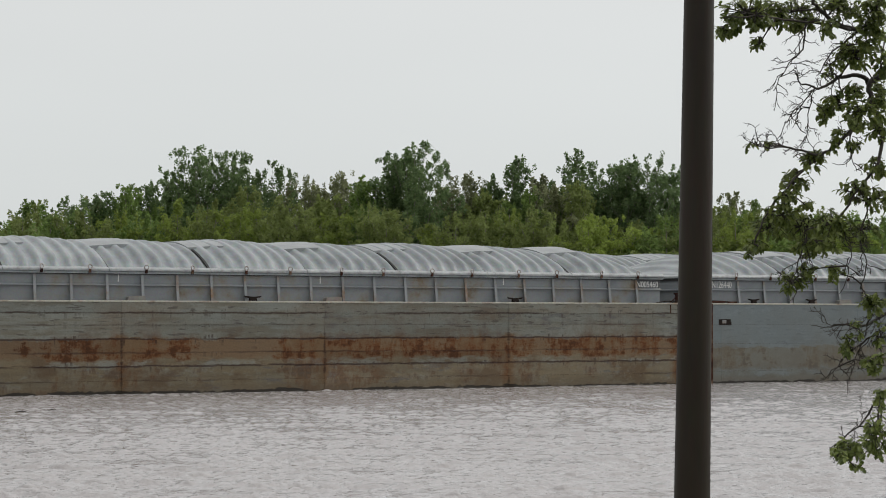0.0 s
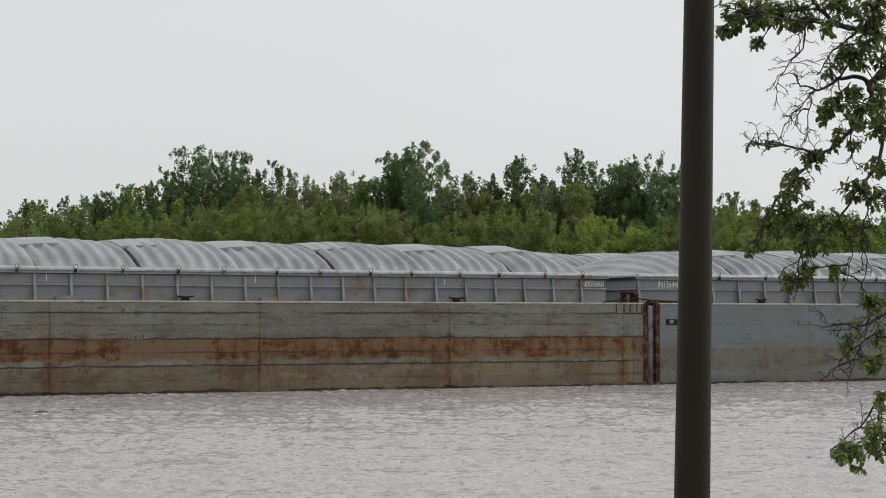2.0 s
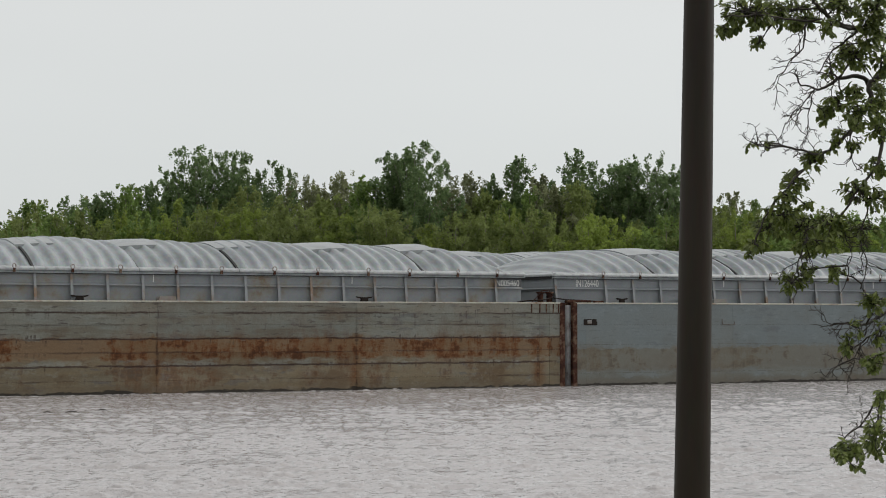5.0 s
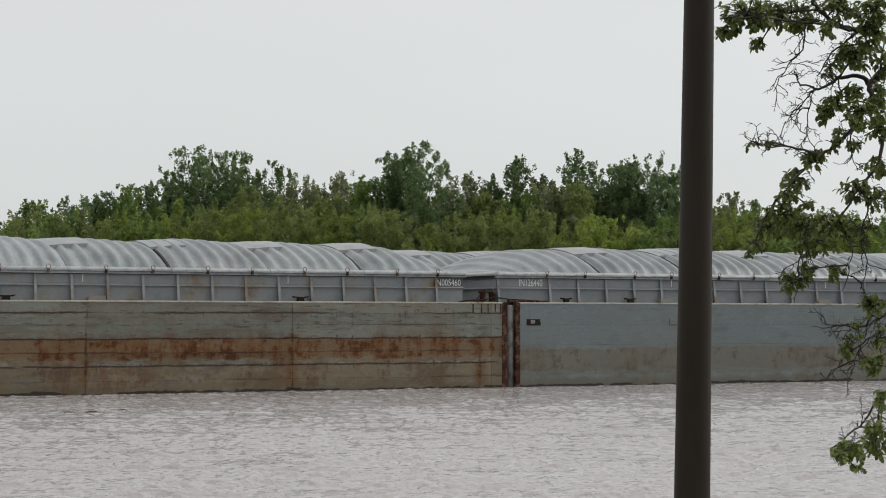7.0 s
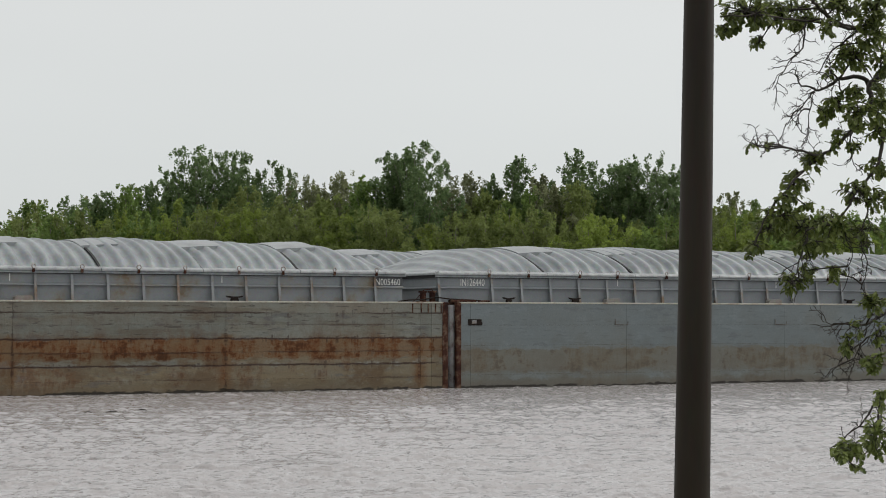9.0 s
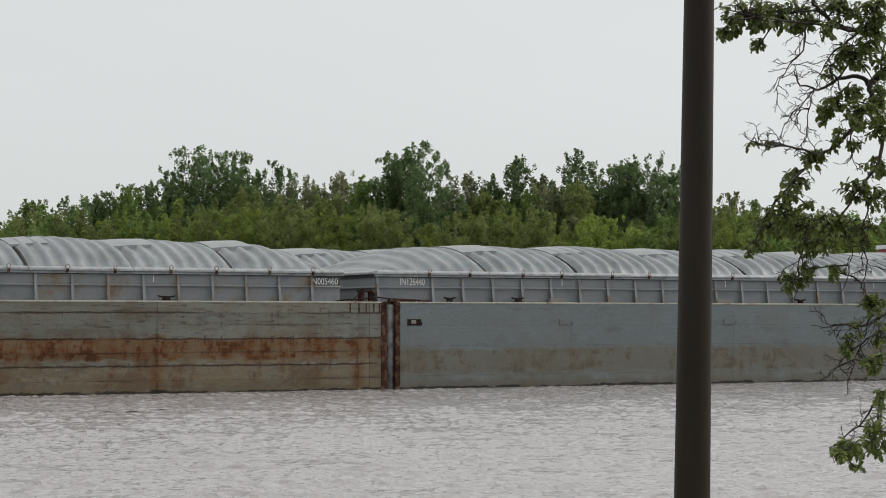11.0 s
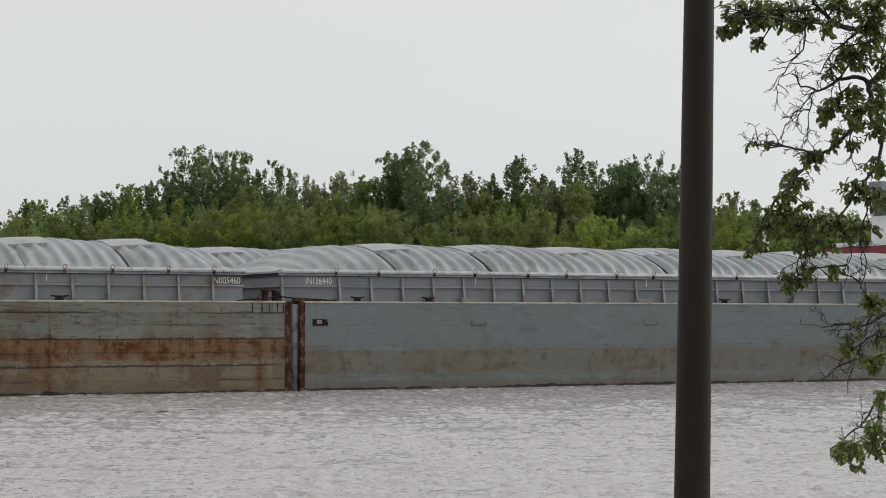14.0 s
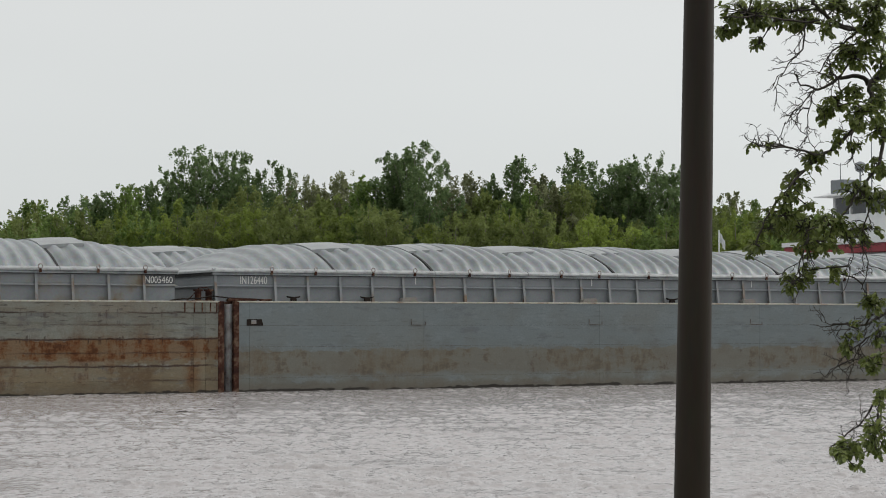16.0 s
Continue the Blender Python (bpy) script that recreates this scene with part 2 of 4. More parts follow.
COAMING_WORN = shader("grey_coaming_paint_with_rust_stains", [(0.16, 0.178, 0.19), (0.19, 0.208, 0.22), (0.205, 0.218, 0.226), (0.20, 0.195, 0.175), (0.165, 0.12, 0.075)], 0.9, 0.62, 0, 0.15, 14)
COVER = shader("weathered_white_fibreglass", [(0.150, 0.168, 0.175), (0.225, 0.247, 0.254), (0.29, 0.312, 0.318)], 0.9, 0.42, 0, 0.12, 7, (1.6, 0.5, 1), 0.09, 0.4)
HEM = shader("moulded_fibreglass_hem", [(0.20, 0.205, 0.205), (0.30, 0.315, 0.32), (0.36, 0.375, 0.38)], 3.5, 0.4, 0, 0.2, 12)
# near black for the painted shade under the hems and for cover joints
SHADE_JOINT = shader("black_shade_and_joint_line", [(0.018, 0.018, 0.018), (0.035, 0.034, 0.034)], 3, 0.8, 0, 0.2)
RING_STEEL = shader("worn_galvanised_ring", [(0.17, 0.12, 0.10), (0.27, 0.24, 0.225), (0.36, 0.35, 0.34)], 9, 0.6, 0, 0.2)
FLAP = shader("pale_fibreglass_flap", [(0.20, 0.215, 0.22), (0.275, 0.29, 0.292)], 1.5, 0.4, 0, 0.1)
RUST = shader("flaking_rust", [(0.020, 0.011, 0.010), (0.034, 0.016, 0.013), (0.055, 0.024, 0.016), (0.13, 0.085, 0.06), (0.17, 0.165, 0.155)], 2.0, 0.95, 0, 0.6, 18, spec=0.1)
PIPE = shader("scraped_grey_pipe", [(0.05, 0.035, 0.03), (0.15, 0.145, 0.14), (0.19, 0.195, 0.195), (0.12, 0.09, 0.075)], 1.7, 0.7, 0, 0.4, 16)
WORN_FRAME = shader("rust_stained_frame", [(0.04, 0.03, 0.025), (0.09, 0.075, 0.065), (0.15, 0.155, 0.155)], 5, 0.8, 0, 0.2)
DARK_STEEL = shader("black_deck_steel", [(0.010, 0.008, 0.007), (0.028, 0.020, 0.016)], 4, 0.75, 0, 0.3, spec=0.15)
DECK = shader("worn_grey_deck", [(0.14, 0.14, 0.13), (0.22, 0.21, 0.19), (0.17, 0.12, 0.09)], 0.8, 0.8, 0, 0.3)
EDGE = shader("scuffed_pale_deck_edge", [(0.28, 0.27, 0.22), (0.40, 0.39, 0.33), (0.2, 0.13, 0.09)], 1.2, 0.75, 0, 0.3)
LETTER = shader("white_stencil_paint", [(0.55, 0.55, 0.53), (0.72, 0.72, 0.70)], 4, 0.6, 0, 0.0)
BLACK_PLATE = shader("dark_number_patch", [(0.055, 0.06, 0.065), (0.09, 0.095, 0.10)], 2, 0.6, 0, 0.1)
POLE = shader("dark_bronze_pole_paint", [(0.020, 0.0145, 0.0105), (0.027, 0.0198, 0.0145), (0.034, 0.025, 0.0185)], 3, 0.5, 0, 0.08, 40, (1, 1, 0.15), spec=0.18)
GRASS = shader("river_bank_grass", [(0.05, 0.07, 0.025), (0.08, 0.10, 0.035), (0.11, 0.10, 0.05)], 0.8, 0.9, 0, 0.6, 8)
BANK = shader("far_bank_soil", [(0.05, 0.05, 0.03), (0.09, 0.08, 0.05)], 0.3, 0.95, 0, 0.4)
HILL = shader("hazy_far_woods", [(0.16, 0.22, 0.21), (0.20, 0.26, 0.24)], 0.02, 1.0, 0, 0.0)
BARK = shader("grey_brown_bark", [(0.022, 0.018, 0.016), (0.045, 0.037, 0.032), (0.07, 0.06, 0.052)], 9, 0.9, 0, 0.6, 40, (1, 1, 0.3))
FAR_BARK = shader("pale_tree_bark", [(0.14, 0.13, 0.11), (0.24, 0.22, 0.19)], 2, 0.9, 0, 0.3)
WATER = water_shader()
WHITE_PAINT = shader("white_boat_paint", [(0.62, 0.64, 0.65), (0.74, 0.75, 0.75)], 1.5, 0.4, 0, 0.05)
RED_PAINT = shader("dark_red_boat_paint", [(0.20, 0.012, 0.022), (0.27, 0.02, 0.03)], 1.5, 0.45, 0, 0.05)
GLASS = shader("dark_wheelhouse_glass", [(0.02, 0.025, 0.03), (0.03, 0.035, 0.04)], 1, 0.08, 0, 0.0)
DRIFTWOOD = shader("wet_driftwood", [(0.02, 0.016, 0.013), (0.05, 0.04, 0.03)], 8, 0.6, 0, 0.5)
OAK_LEAF = leaf_shader("young_oak_leaf", (0.082, 0.112, 0.030), (0.212, 0.252, 0.068), 0.42, 0.5)
LEAF_DEEP = leaf_shader("deep_green_leaf", (0.122, 0.190, 0.080), (0.188, 0.262, 0.106), 0.6, 0.62)
LEAF_MID = leaf_shader("mid_green_leaf", (0.142, 0.215, 0.057), (0.21, 0.298, 0.083), 0.6, 0.6)
LEAF_YELLOW = leaf_shader("yellow_green_leaf", (0.190, 0.252, 0.048), (0.27, 0.342, 0.076), 0.6, 0.6)
LEAF_DULL = leaf_shader("dull_olive_leaf", (0.165, 0.208, 0.060), (0.225, 0.272, 0.088), 0.6, 0.6)
LEAF_PALE = leaf_shader("pale_budding_leaf", (0.155, 0.180, 0.085), (0.25, 0.265, 0.14))


# ---- builders ----
def finish(name, bm, material, parent=None, label="", smooth=False):
    me = bpy.data.meshes.new(name)
    bm.to_mesh(me)
    bm.free()
    me.materials.append(material)
    if smooth:
        me.polygons.foreach_set("use_smooth", [True] * len(me.polygons))
    ob = new(name, me)
    if parent:
        ob.parent = parent
    if label:
        ob["label"] = label
    return ob


part = finish


def sheet(name, verts, faces, material, parent=None, label="", smooth=False):
    me = bpy.data.meshes.new(name)
    me.from_pydata(verts, [], faces)
    me.materials.append(material)
    if smooth:
        me.polygons.foreach_set("use_smooth", [True] * len(me.polygons))
    ob = new(name, me)
    if parent:
        ob.parent = parent
    if label:
        ob["label"] = label
    return ob


def box(bm, x0, x1, y0, y1, z0, z1, bevel=0.0):
    r = bmesh.ops.create_cube(bm, size=1, matrix=Matrix.Translation(((x0 + x1) / 2, (y0 + y1) / 2, (z0 + z1) / 2)) @ Matrix.Diagonal((x1 - x0, y1 - y0, z1 - z0, 1)))
    if bevel:
        es = list({e for v in r["verts"] for e in v.link_edges})
        bmesh.ops.bevel(bm, geom=es, offset=bevel, segments=1, affect="EDGES")
    return bm


def prism(bm, outline, axis, a, c):
    """An outline of (u, v) pushed from a to c along an axis: 'x' takes (y, z), 'y' takes (x, z), 'z' takes (x, y)."""
    def at(u, v, w):
        return {"x": (w, u, v), "y": (u, w, v), "z": (u, v, w)}[axis]
    lo = [bm.verts.new(at(u, v, a)) for u, v in outline]
    hi = [bm.verts.new(at(u, v, c)) for u, v in outline]
    bm.faces.new(lo)
    bm.faces.new(hi)
    for i in range(len(lo)):
        j = (i + 1) % len(lo)
        bm.faces.new((lo[i], lo[j], hi[j], hi[i]))
    bmesh.ops.recalc_face_normals(bm, faces=bm.faces)
    return bm


def tube(bm, points, radii, sides=6):
    """A tapering round limb along a row of points."""
    pts = [Vector(p) for p in points]
    rings = []
    for i, p in enumerate(pts):
        d = (pts[min(i + 1, len(pts) - 1)] - pts[max(i - 1, 0)]).normalized()
        u = d.cross(Vector((0.31, 0.87, 0.38))).normalized()
        w = d.cross(u)
        rings.append([bm.verts.new(p + (u * math.cos(2 * math.pi * k / sides) + w * math.sin(2 * math.pi * k / sides)) * radii[i]) for k in range(sides)])
    for a, c in zip(rings, rings[1:]):
        for k in range(sides):
            bm.faces.new((a[k], a[(k + 1) % sides], c[(k + 1) % sides], c[k]))
    bm.faces.new(rings[0][::-1])
    bm.faces.new(rings[-1])
    return bm


def ring(bm, centre, radius, thick, turn, segments=12, sides=5):
    m = Matrix.Translation(centre) @ turn
    rows = []
    for i in range(segments):
        a = 2 * math.pi * i / segments
        rows.append([bm.verts.new(m @ Vector(((radius + thick * math.cos(2 * math.pi * k / sides)) * math.cos(a), thick * math.sin(2 * math.pi * k / sides), (radius + thick * math.cos(2 * math.pi * k / sides)) * math.sin(a)))) for k in range(sides)])
    for i in range(segments):
        a, c = rows[i], rows[(i + 1) % segments]
        for k in range(sides):
            bm.faces.new((a[k], c[k], c[(k + 1) % sides], a[(k + 1) % sides]))
    return bm


def empty(name, m, label, category, group=""):
    ob = new(name)
    ob.empty_display_size = 0.3
    ob.matrix_basis = m
    return tagged(ob, label, category, group)


# ---- the river's plan ----
TURN = 26.75                      # the tow's heading against the view
LINE = 80.0                       # metres to the tow's near side, straight ahead
SPEED = 1.411                     # metres a second, to the left


def on_tow(s, d, z=0.0, t=8.0):
    """A place s metres along the tow's near side (at 8 s), d metres behind it."""
    s = s - SPEED * (t - 8.0)
    c, k = math.cos(radians(TURN)), math.sin(radians(TURN))
    return (s * c - d * k, LINE + s * k + d * c, z)


def tow_rows(s, d):
    return [(t, pose(*on_tow(s, d, 0, t), 0, 0, TURN)) for t in (0.0, 16.0)]


# ---- water, banks, distance ----
def river():
    """Ripples are real relief where the river is near; beyond them the sheet runs on flat to the horizon."""
    rng = np.random.default_rng(4)
    us = np.linspace(-0.33, 0.33, 560)
    ys = [24.0]
    while ys[-1] < 106:
        ys.append(ys[-1] + 0.05 + 0.0018 * (ys[-1] - 24))
    ys = np.array(ys)
    gu, gy = np.meshgrid(us, ys)
    gx = gu * gy
    h = np.zeros_like(gx)
    for i in range(90):
        length = 0.19 * (3.6 ** rng.random())
        a = rng.normal(radians(86), 0.55)
        k = 2 * math.pi / length
        warp = 0.5 * np.sin(gx * rng.uniform(0.3, 0.9) + gy * rng.uniform(-0.5, 0.5) + rng.random() * 7)
        h += length * 0.0062 * rng.uniform(0.5, 1.2) * np.sin(k * (gx * math.cos(a) + gy * math.sin(a)) + warp + rng.random() * 7)
    patches = np.zeros_like(gx)
    for i in range(20):
        a, k = rng.uniform(0, 6.3), 2 * math.pi / (0.7 * 5.0 ** rng.random())
        patches += 0.7 * np.sin(k * (0.35 * gx * math.cos(a) + gy * math.sin(a)) + rng.random() * 7)
    h *= np.clip(0.78 + 0.13 * patches, 0.3, 1.5) * np.interp(gy, [24, 48, 70, 106], [1.05, 1.0, 0.78, 0.68])
    rim = np.minimum.reduce([(gu + 0.33) * 40, (0.33 - gu) * 40, gy - 24, 106 - gy]).clip(0, 2) / 2
    h = np.where(h > 0, h * 1.25, h * 0.85) * rim
    n_x, n_y = len(us), len(ys)
    verts = np.stack([gx.ravel(), gy.ravel(), h.ravel()], 1)
    i = (np.arange(n_y - 1)[:, None] * n_x + np.arange(n_x - 1)[None]).ravel()
    faces = np.stack([i, i + 1, i + 1 + n_x, i + n_x], 1)
    a, b, c, d = 0, n_x - 1, n_x * n_y - 1, n_x * (n_y - 1)
    base = len(verts)
    outer = np.array([(-2500, -40, 0), (2500, -40, 0), (2500, 4500, 0), (-2500, 4500, 0)], float)
    me = bpy.data.meshes.new("river_water")
    ring_faces = [(base, base + 1, b, a), (base + 1, base + 2, c, b), (base + 2, base + 3, d, c), (base + 3, base, a, d)]
    me.from_pydata(np.concatenate([verts, outer]).tolist(), [], faces.tolist() + ring_faces)
    me.materials.append(WATER)
    me.polygons.foreach_set("use_smooth", [True] * len(me.polygons))
    return tagged(new("river_water", me), "muddy grey-brown rippled river water", "water", kind="structure")


def ground_strip(name, rows, material, label, x0, x1, step, rough, kind="structure"):
    """A strip of ground over (y, z) rows, a little uneven."""
    bm = bmesh.new()
    grid = []
    n = int((x1 - x0) / step)
    for y, z in rows:
        grid.append([bm.verts.new((x0 + i * step, y + noise.noise(Vector((i * 0.31, y, 0))) * rough * 4, z + noise.noise(Vector((i * 0.23, y * 0.7, 5))) * rough)) for i in range(n + 1)])
    for a, b in zip(grid, grid[1:]):
        for i in range(n):
            bm.faces.new((a[i], a[i + 1], b[i + 1], b[i]))
    return tagged(finish(name, bm, material, smooth=True), label, "ground", kind=kind)


water = river()
ground_strip("near_bank", [(-60, 1.6), (-10, 1.25), (0, 1.12), (9, 1.08), (14, 0.9), (17.5, 0.5), (20, -0.3), (21, -1.2)], GRASS, "grassy near river bank", -60, 60, 1.5, 0.08)
ground_strip("far_bank", [(196, -1.0), (199, 0.4), (204, 1.2), (215, 1.6), (300, 2.0), (900, 3.0)], BANK, "low wooded far river bank", -500, 700, 8, 0.35)
ground_strip("far_hill", [(1500, -5), (1560, 55), (1640, 76), (1900, 92), (2200, 60)], HILL, "hazy wooded ridge on the horizon", -1600, 1900, 40, 9)


# ---- far woods ----
def crown_leaves(rng, centres, radii, per, size, flat=0.8):
    """Loose tufts of small leaves round the centres, as one list of quads."""
    n = len(centres) * per
    c = np.repeat(centres, per, 0)
    r = np.repeat(radii, per)[:, None]
    way = rng.normal(size=(n, 3))
    way /= np.linalg.norm(way, axis=1)[:, None]
    at = c + way * r * (rng.random((n, 1)) ** 0.45) * np.array([1, 1, flat])
    u = rng.normal(size=(n, 3))
    u /= np.linalg.norm(u, axis=1)[:, None]
    v = np.cross(u, rng.normal(size=(n, 3)))
    v /= np.linalg.norm(v, axis=1)[:, None]
    s = size * rng.uniform(0.6, 1.3, (n, 1))
    p = np.stack([at - u * s, at + v * s * 0.55, at + u * s, at - v * s * 0.55], 1).reshape(-1, 3)
    return p.tolist(), np.arange(n * 4).reshape(-1, 4).tolist()


def far_tree(name, x, y, height, width, leaf, seed, label, category="tree", style="plume", limbs=24, per=24, size=0.17, bare=0.0, low=0.16, group=""):
    """A broadleaf tree grown limb by limb. plume: a fan of rising limbs that end in upright sprays; dome: a rounded bush of fine close shoots; bare: open limbs with a few young leaves."""
    rng = np.random.default_rng(seed)
    tree = empty(name, pose(x, y, 1.3), label, category, group)
    bm = bmesh.new()
    lean = rng.normal(0, 0.018, 2)
    axis = [Vector((lean[0] * z + 0.12 * math.sin(z * 0.5 + seed), lean[1] * z, z)) for z in np.linspace(-0.6, height * 0.93, 7)]
    r0 = 0.015 * height
    tube(bm, axis, [r0 * (1 - 0.92 * i / 6) for i in range(7)], 6)
    spots, radii = [], []
    for k in range(limbs):
        f = low + (0.86 - low) * ((k + rng.random()) / limbs) ** (0.8 if style == "dome" else 0.7)
        way = k * 2.4 + rng.uniform(-0.6, 0.6)
        # the outline: widest high up for the plumes, lower for the domes
        if style == "dome":
            shape = math.sqrt(max(0.05, 1 - ((f - 0.30) / 0.72) ** 2))
        else:
            shape = 0.62 + 0.55 * min(1.0, f / 0.55) - 1.05 * max(0.0, f - 0.55) ** 1.25 / 0.30
        uneven = 1 + 0.75 * noise.noise(Vector((math.cos(way) * 1.2 + seed * 3.1, math.sin(way) * 1.2, f * 3.5)))
        reach = max(0.25, 0.66 * width * shape * uneven * rng.uniform(0.62, 1.0))
        rise = (0.20 if style == "dome" else 0.26) * height * rng.uniform(0.6, 1.15)
        zs = f * height * 0.80
        start = Vector((lean[0] * zs, lean[1] * zs, zs))
        end = Vector((lean[0] * zs + math.cos(way) * reach, lean[1] * zs + math.sin(way) * reach, min(zs + rise, height - rng.uniform(0.5, 1.1))))
        knee = start.lerp(end, 0.5) + Vector((math.cos(way), math.sin(way), -0.8)) * 0.07 * reach
        tube(bm, [start, knee, end], [r0 * 0.42 * (1.1 - f), r0 * 0.26 * (1.1 - f), 0.02], 4)
        steps = max(3, int((end - start).length / 0.62))
        for i in range(1, steps + 1):
            q = i / steps
            at = start.lerp(knee, q * 2) if q < 0.5 else knee.lerp(end, q * 2 - 1)
            for side in range(3 if style == "dome" else 2):
                if rng.random() < bare:
                    continue
                off = rng.normal(0, 0.30 + 0.045 * width * q, 3) * np.array([1, 1, 0.7])
                spots.append((at.x + off[0], at.y + off[1], min(at.z + off[2] + 0.25, height - 0.55)))
                radii.append(rng.uniform(0.30, 0.62) * (1.12 - 0.35 * q))
        # sprays at the limb's end
        for i in range(4):
            if rng.random() < bare * 0.8:
                continue
            off = rng.normal(0, 0.30, 2)
            tip = end + Vector((off[0], off[1], rng.uniform(-0.5, 0.5)))
            if i < 2:
                tube(bm, [end - Vector((0, 0, 0.5)), tip], [0.03, 0.012], 3)
            spots.append((tip.x, tip.y, min(tip.z, height - 0.4)))
            radii.append(rng.uniform(0.20, 0.36))
    # leading shoots
    for i in range(7):
        tip = Vector((lean[0] * height + rng.normal(0, width * 0.09), lean[1] * height + rng.normal(0, width * 0.09), height * rng.uniform(0.86, 0.975)))
        spots += [tuple(tip), (tip.x * 0.9, tip.y * 0.9, tip.z - 0.55), (tip.x * 0.8, tip.y * 0.8, tip.z - 1.1)]
        radii += [0.24, 0.36, 0.5]
    part("trunk", bm, FAR_BARK, tree)
    verts, faces = crown_leaves(rng, np.array(spots), np.array(radii), per, size, 1.45)
    sheet("crown", verts, faces, leaf, tree)
    return tree


# across, distance, height and width of the trees that stand out
def woods():
    def tall(x, y, height, width, leaf, label, seed, **more):
        far_tree("tree", x, y, height * 1.012, width, leaf, seed, label, group="trees on the far bank", **more)
    deep = "tall dark green cottonwood on the far bank"
    mid = "mid green broadleaf tree on the far bank"
    pale = "thin pale budding tree on the far bank"
    young = "yellow-green young tree on the far bank"
    dull = "dull olive-green rounded willow on the far bank"
    tall(-48.0, 226, 15.6, 7, LEAF_DULL, dull, 1, style="dome")
    tall(-50.5, 232, 15.9, 5, LEAF_MID, mid, 52, bare=0.45)
    tall(-45.6, 232, 16.4, 6, LEAF_DEEP, deep, 51, bare=0.5, limbs=18)
    tall(-41.2, 228, 16.6, 6, LEAF_DEEP, deep, 2)
    tall(-38.4, 230, 17.6, 7, LEAF_MID, mid, 3)
    tall(-35.4, 233, 18.9, 6, LEAF_DEEP, deep, 4, bare=0.2)
    tall(-33.2, 234, 18.6, 5, LEAF_DEEP, deep, 54, bare=0.3)
    tall(-30.2, 236, 22.9, 8.0, LEAF_DEEP, deep, 5, limbs=34)
    tall(-26.6, 238, 22.8, 8.0, LEAF_DEEP, deep, 6, limbs=34)
    tall(-22.4, 235, 20.0, 4.5, LEAF_DEEP, deep, 7, bare=0.5, limbs=18)
    tall(-20.2, 234, 20.7, 4.5, LEAF_DEEP, deep, 55, bare=0.45, limbs=18)
    tall(-22.6, 227, 17.4, 7, LEAF_DULL, dull, 8, style="dome")
    tall(-16.6, 236, 19.6, 5, LEAF_PALE, pale, 9, style="bare", bare=0.5, size=0.14)
    tall(-12.2, 236, 19.8, 5, LEAF_PALE, pale, 10, style="bare", bare=0.5, size=0.14)
    tall(-14.4, 233, 18.0, 4.5, LEAF_PALE, pale, 56, style="bare", bare=0.6, size=0.14)
    tall(-14.5, 228, 16.4, 6, LEAF_DULL, dull, 11, bare=0.2)
    tall(-9.6, 230, 17.8, 6, LEAF_MID, mid, 12)
    tall(-4.0, 230, 22.7, 8.2, LEAF_DEEP, deep, 13, limbs=44, low=0.08)
    tall(-5.9, 231, 21.8, 5, LEAF_DEEP, deep, 53, limbs=28)
    tall(0.9, 236, 19.4, 4.6, LEAF_PALE, pale, 14, style="bare", bare=0.2, size=0.15)
    tall(3.6, 237, 19.8, 4.6, LEAF_PALE, pale, 15, style="bare", bare=0.2, size=0.15)
    tall(5.2, 232, 17.8, 5.5, LEAF_DULL, dull, 16)
    tall(8.5, 236, 21.4, 5.2, LEAF_DEEP, deep, 17)
    tall(6.3, 237, 19.8, 3.2, LEAF_DEEP, deep, 57, limbs=14, bare=0.2)
    tall(12.6, 236, 19.3, 4.5, LEAF_PALE, pale, 18, style="bare", bare=0.4)
    tall(16.6, 234, 22.6, 7.2, LEAF_DEEP, deep, 19, limbs=34)
    tall(13.7, 229, 17.6, 6, LEAF_PALE, pale, 20, bare=0.15)
    tall(16.2, 228, 18.0, 5, LEAF_DULL, dull, 65)
    tall(21.8, 232, 21.0, 6.0, LEAF_DEEP, deep, 21, limbs=32)
    tall(25.2, 232, 21.5, 8.0, LEAF_DEEP, deep, 22, limbs=40)
    tall(28.2, 234, 20.6, 4.5, LEAF_DEEP, deep, 66, bare=0.3, limbs=20)
    tall(30.4, 230, 15.6, 7.5, LEAF_DULL, dull, 23, style="dome")
    tall(33.8, 232, 15.9, 6, LEAF_DULL, dull, 24, style="dome")
    tall(36.4, 240, 17.7, 4.5, LEAF_PALE, pale, 25, style="bare", bare=0.88)
    tall(37.9, 230, 15.8, 7.5, LEAF_MID, mid, 26, style="dome")
    tall(41.0, 228, 15.0, 7, LEAF_DULL, dull, 27, style="dome")
    tall(45.4, 230, 15.0, 8, LEAF_DULL, dull, 28, style="dome")
    tall(49.8, 230, 14.5, 8, LEAF_MID, mid, 29)
    tall(54.2, 230, 14.9, 8, LEAF_MID, mid, 30)
    tall(33.0, 226, 14.6, 7, LEAF_DULL, dull, 71, style="dome", limbs=36, low=0.08)
    tall(36.3, 227, 14.8, 7, LEAF_MID, mid, 72, style="dome", limbs=36, low=0.08)
    tall(40.2, 226, 14.4, 7, LEAF_DULL, dull, 73, style="dome", limbs=36, low=0.08)
    tall(44.2, 227, 14.0, 7, LEAF_MID, mid, 74, style="dome", limbs=30, low=0.08)
    tall(10.6, 231, 17.6, 6, LEAF_MID, mid, 61)
    tall(-9.2, 234, 16.6, 6, LEAF_DEEP, deep, 64)
    # the closed row behind
    back = random.Random(3)
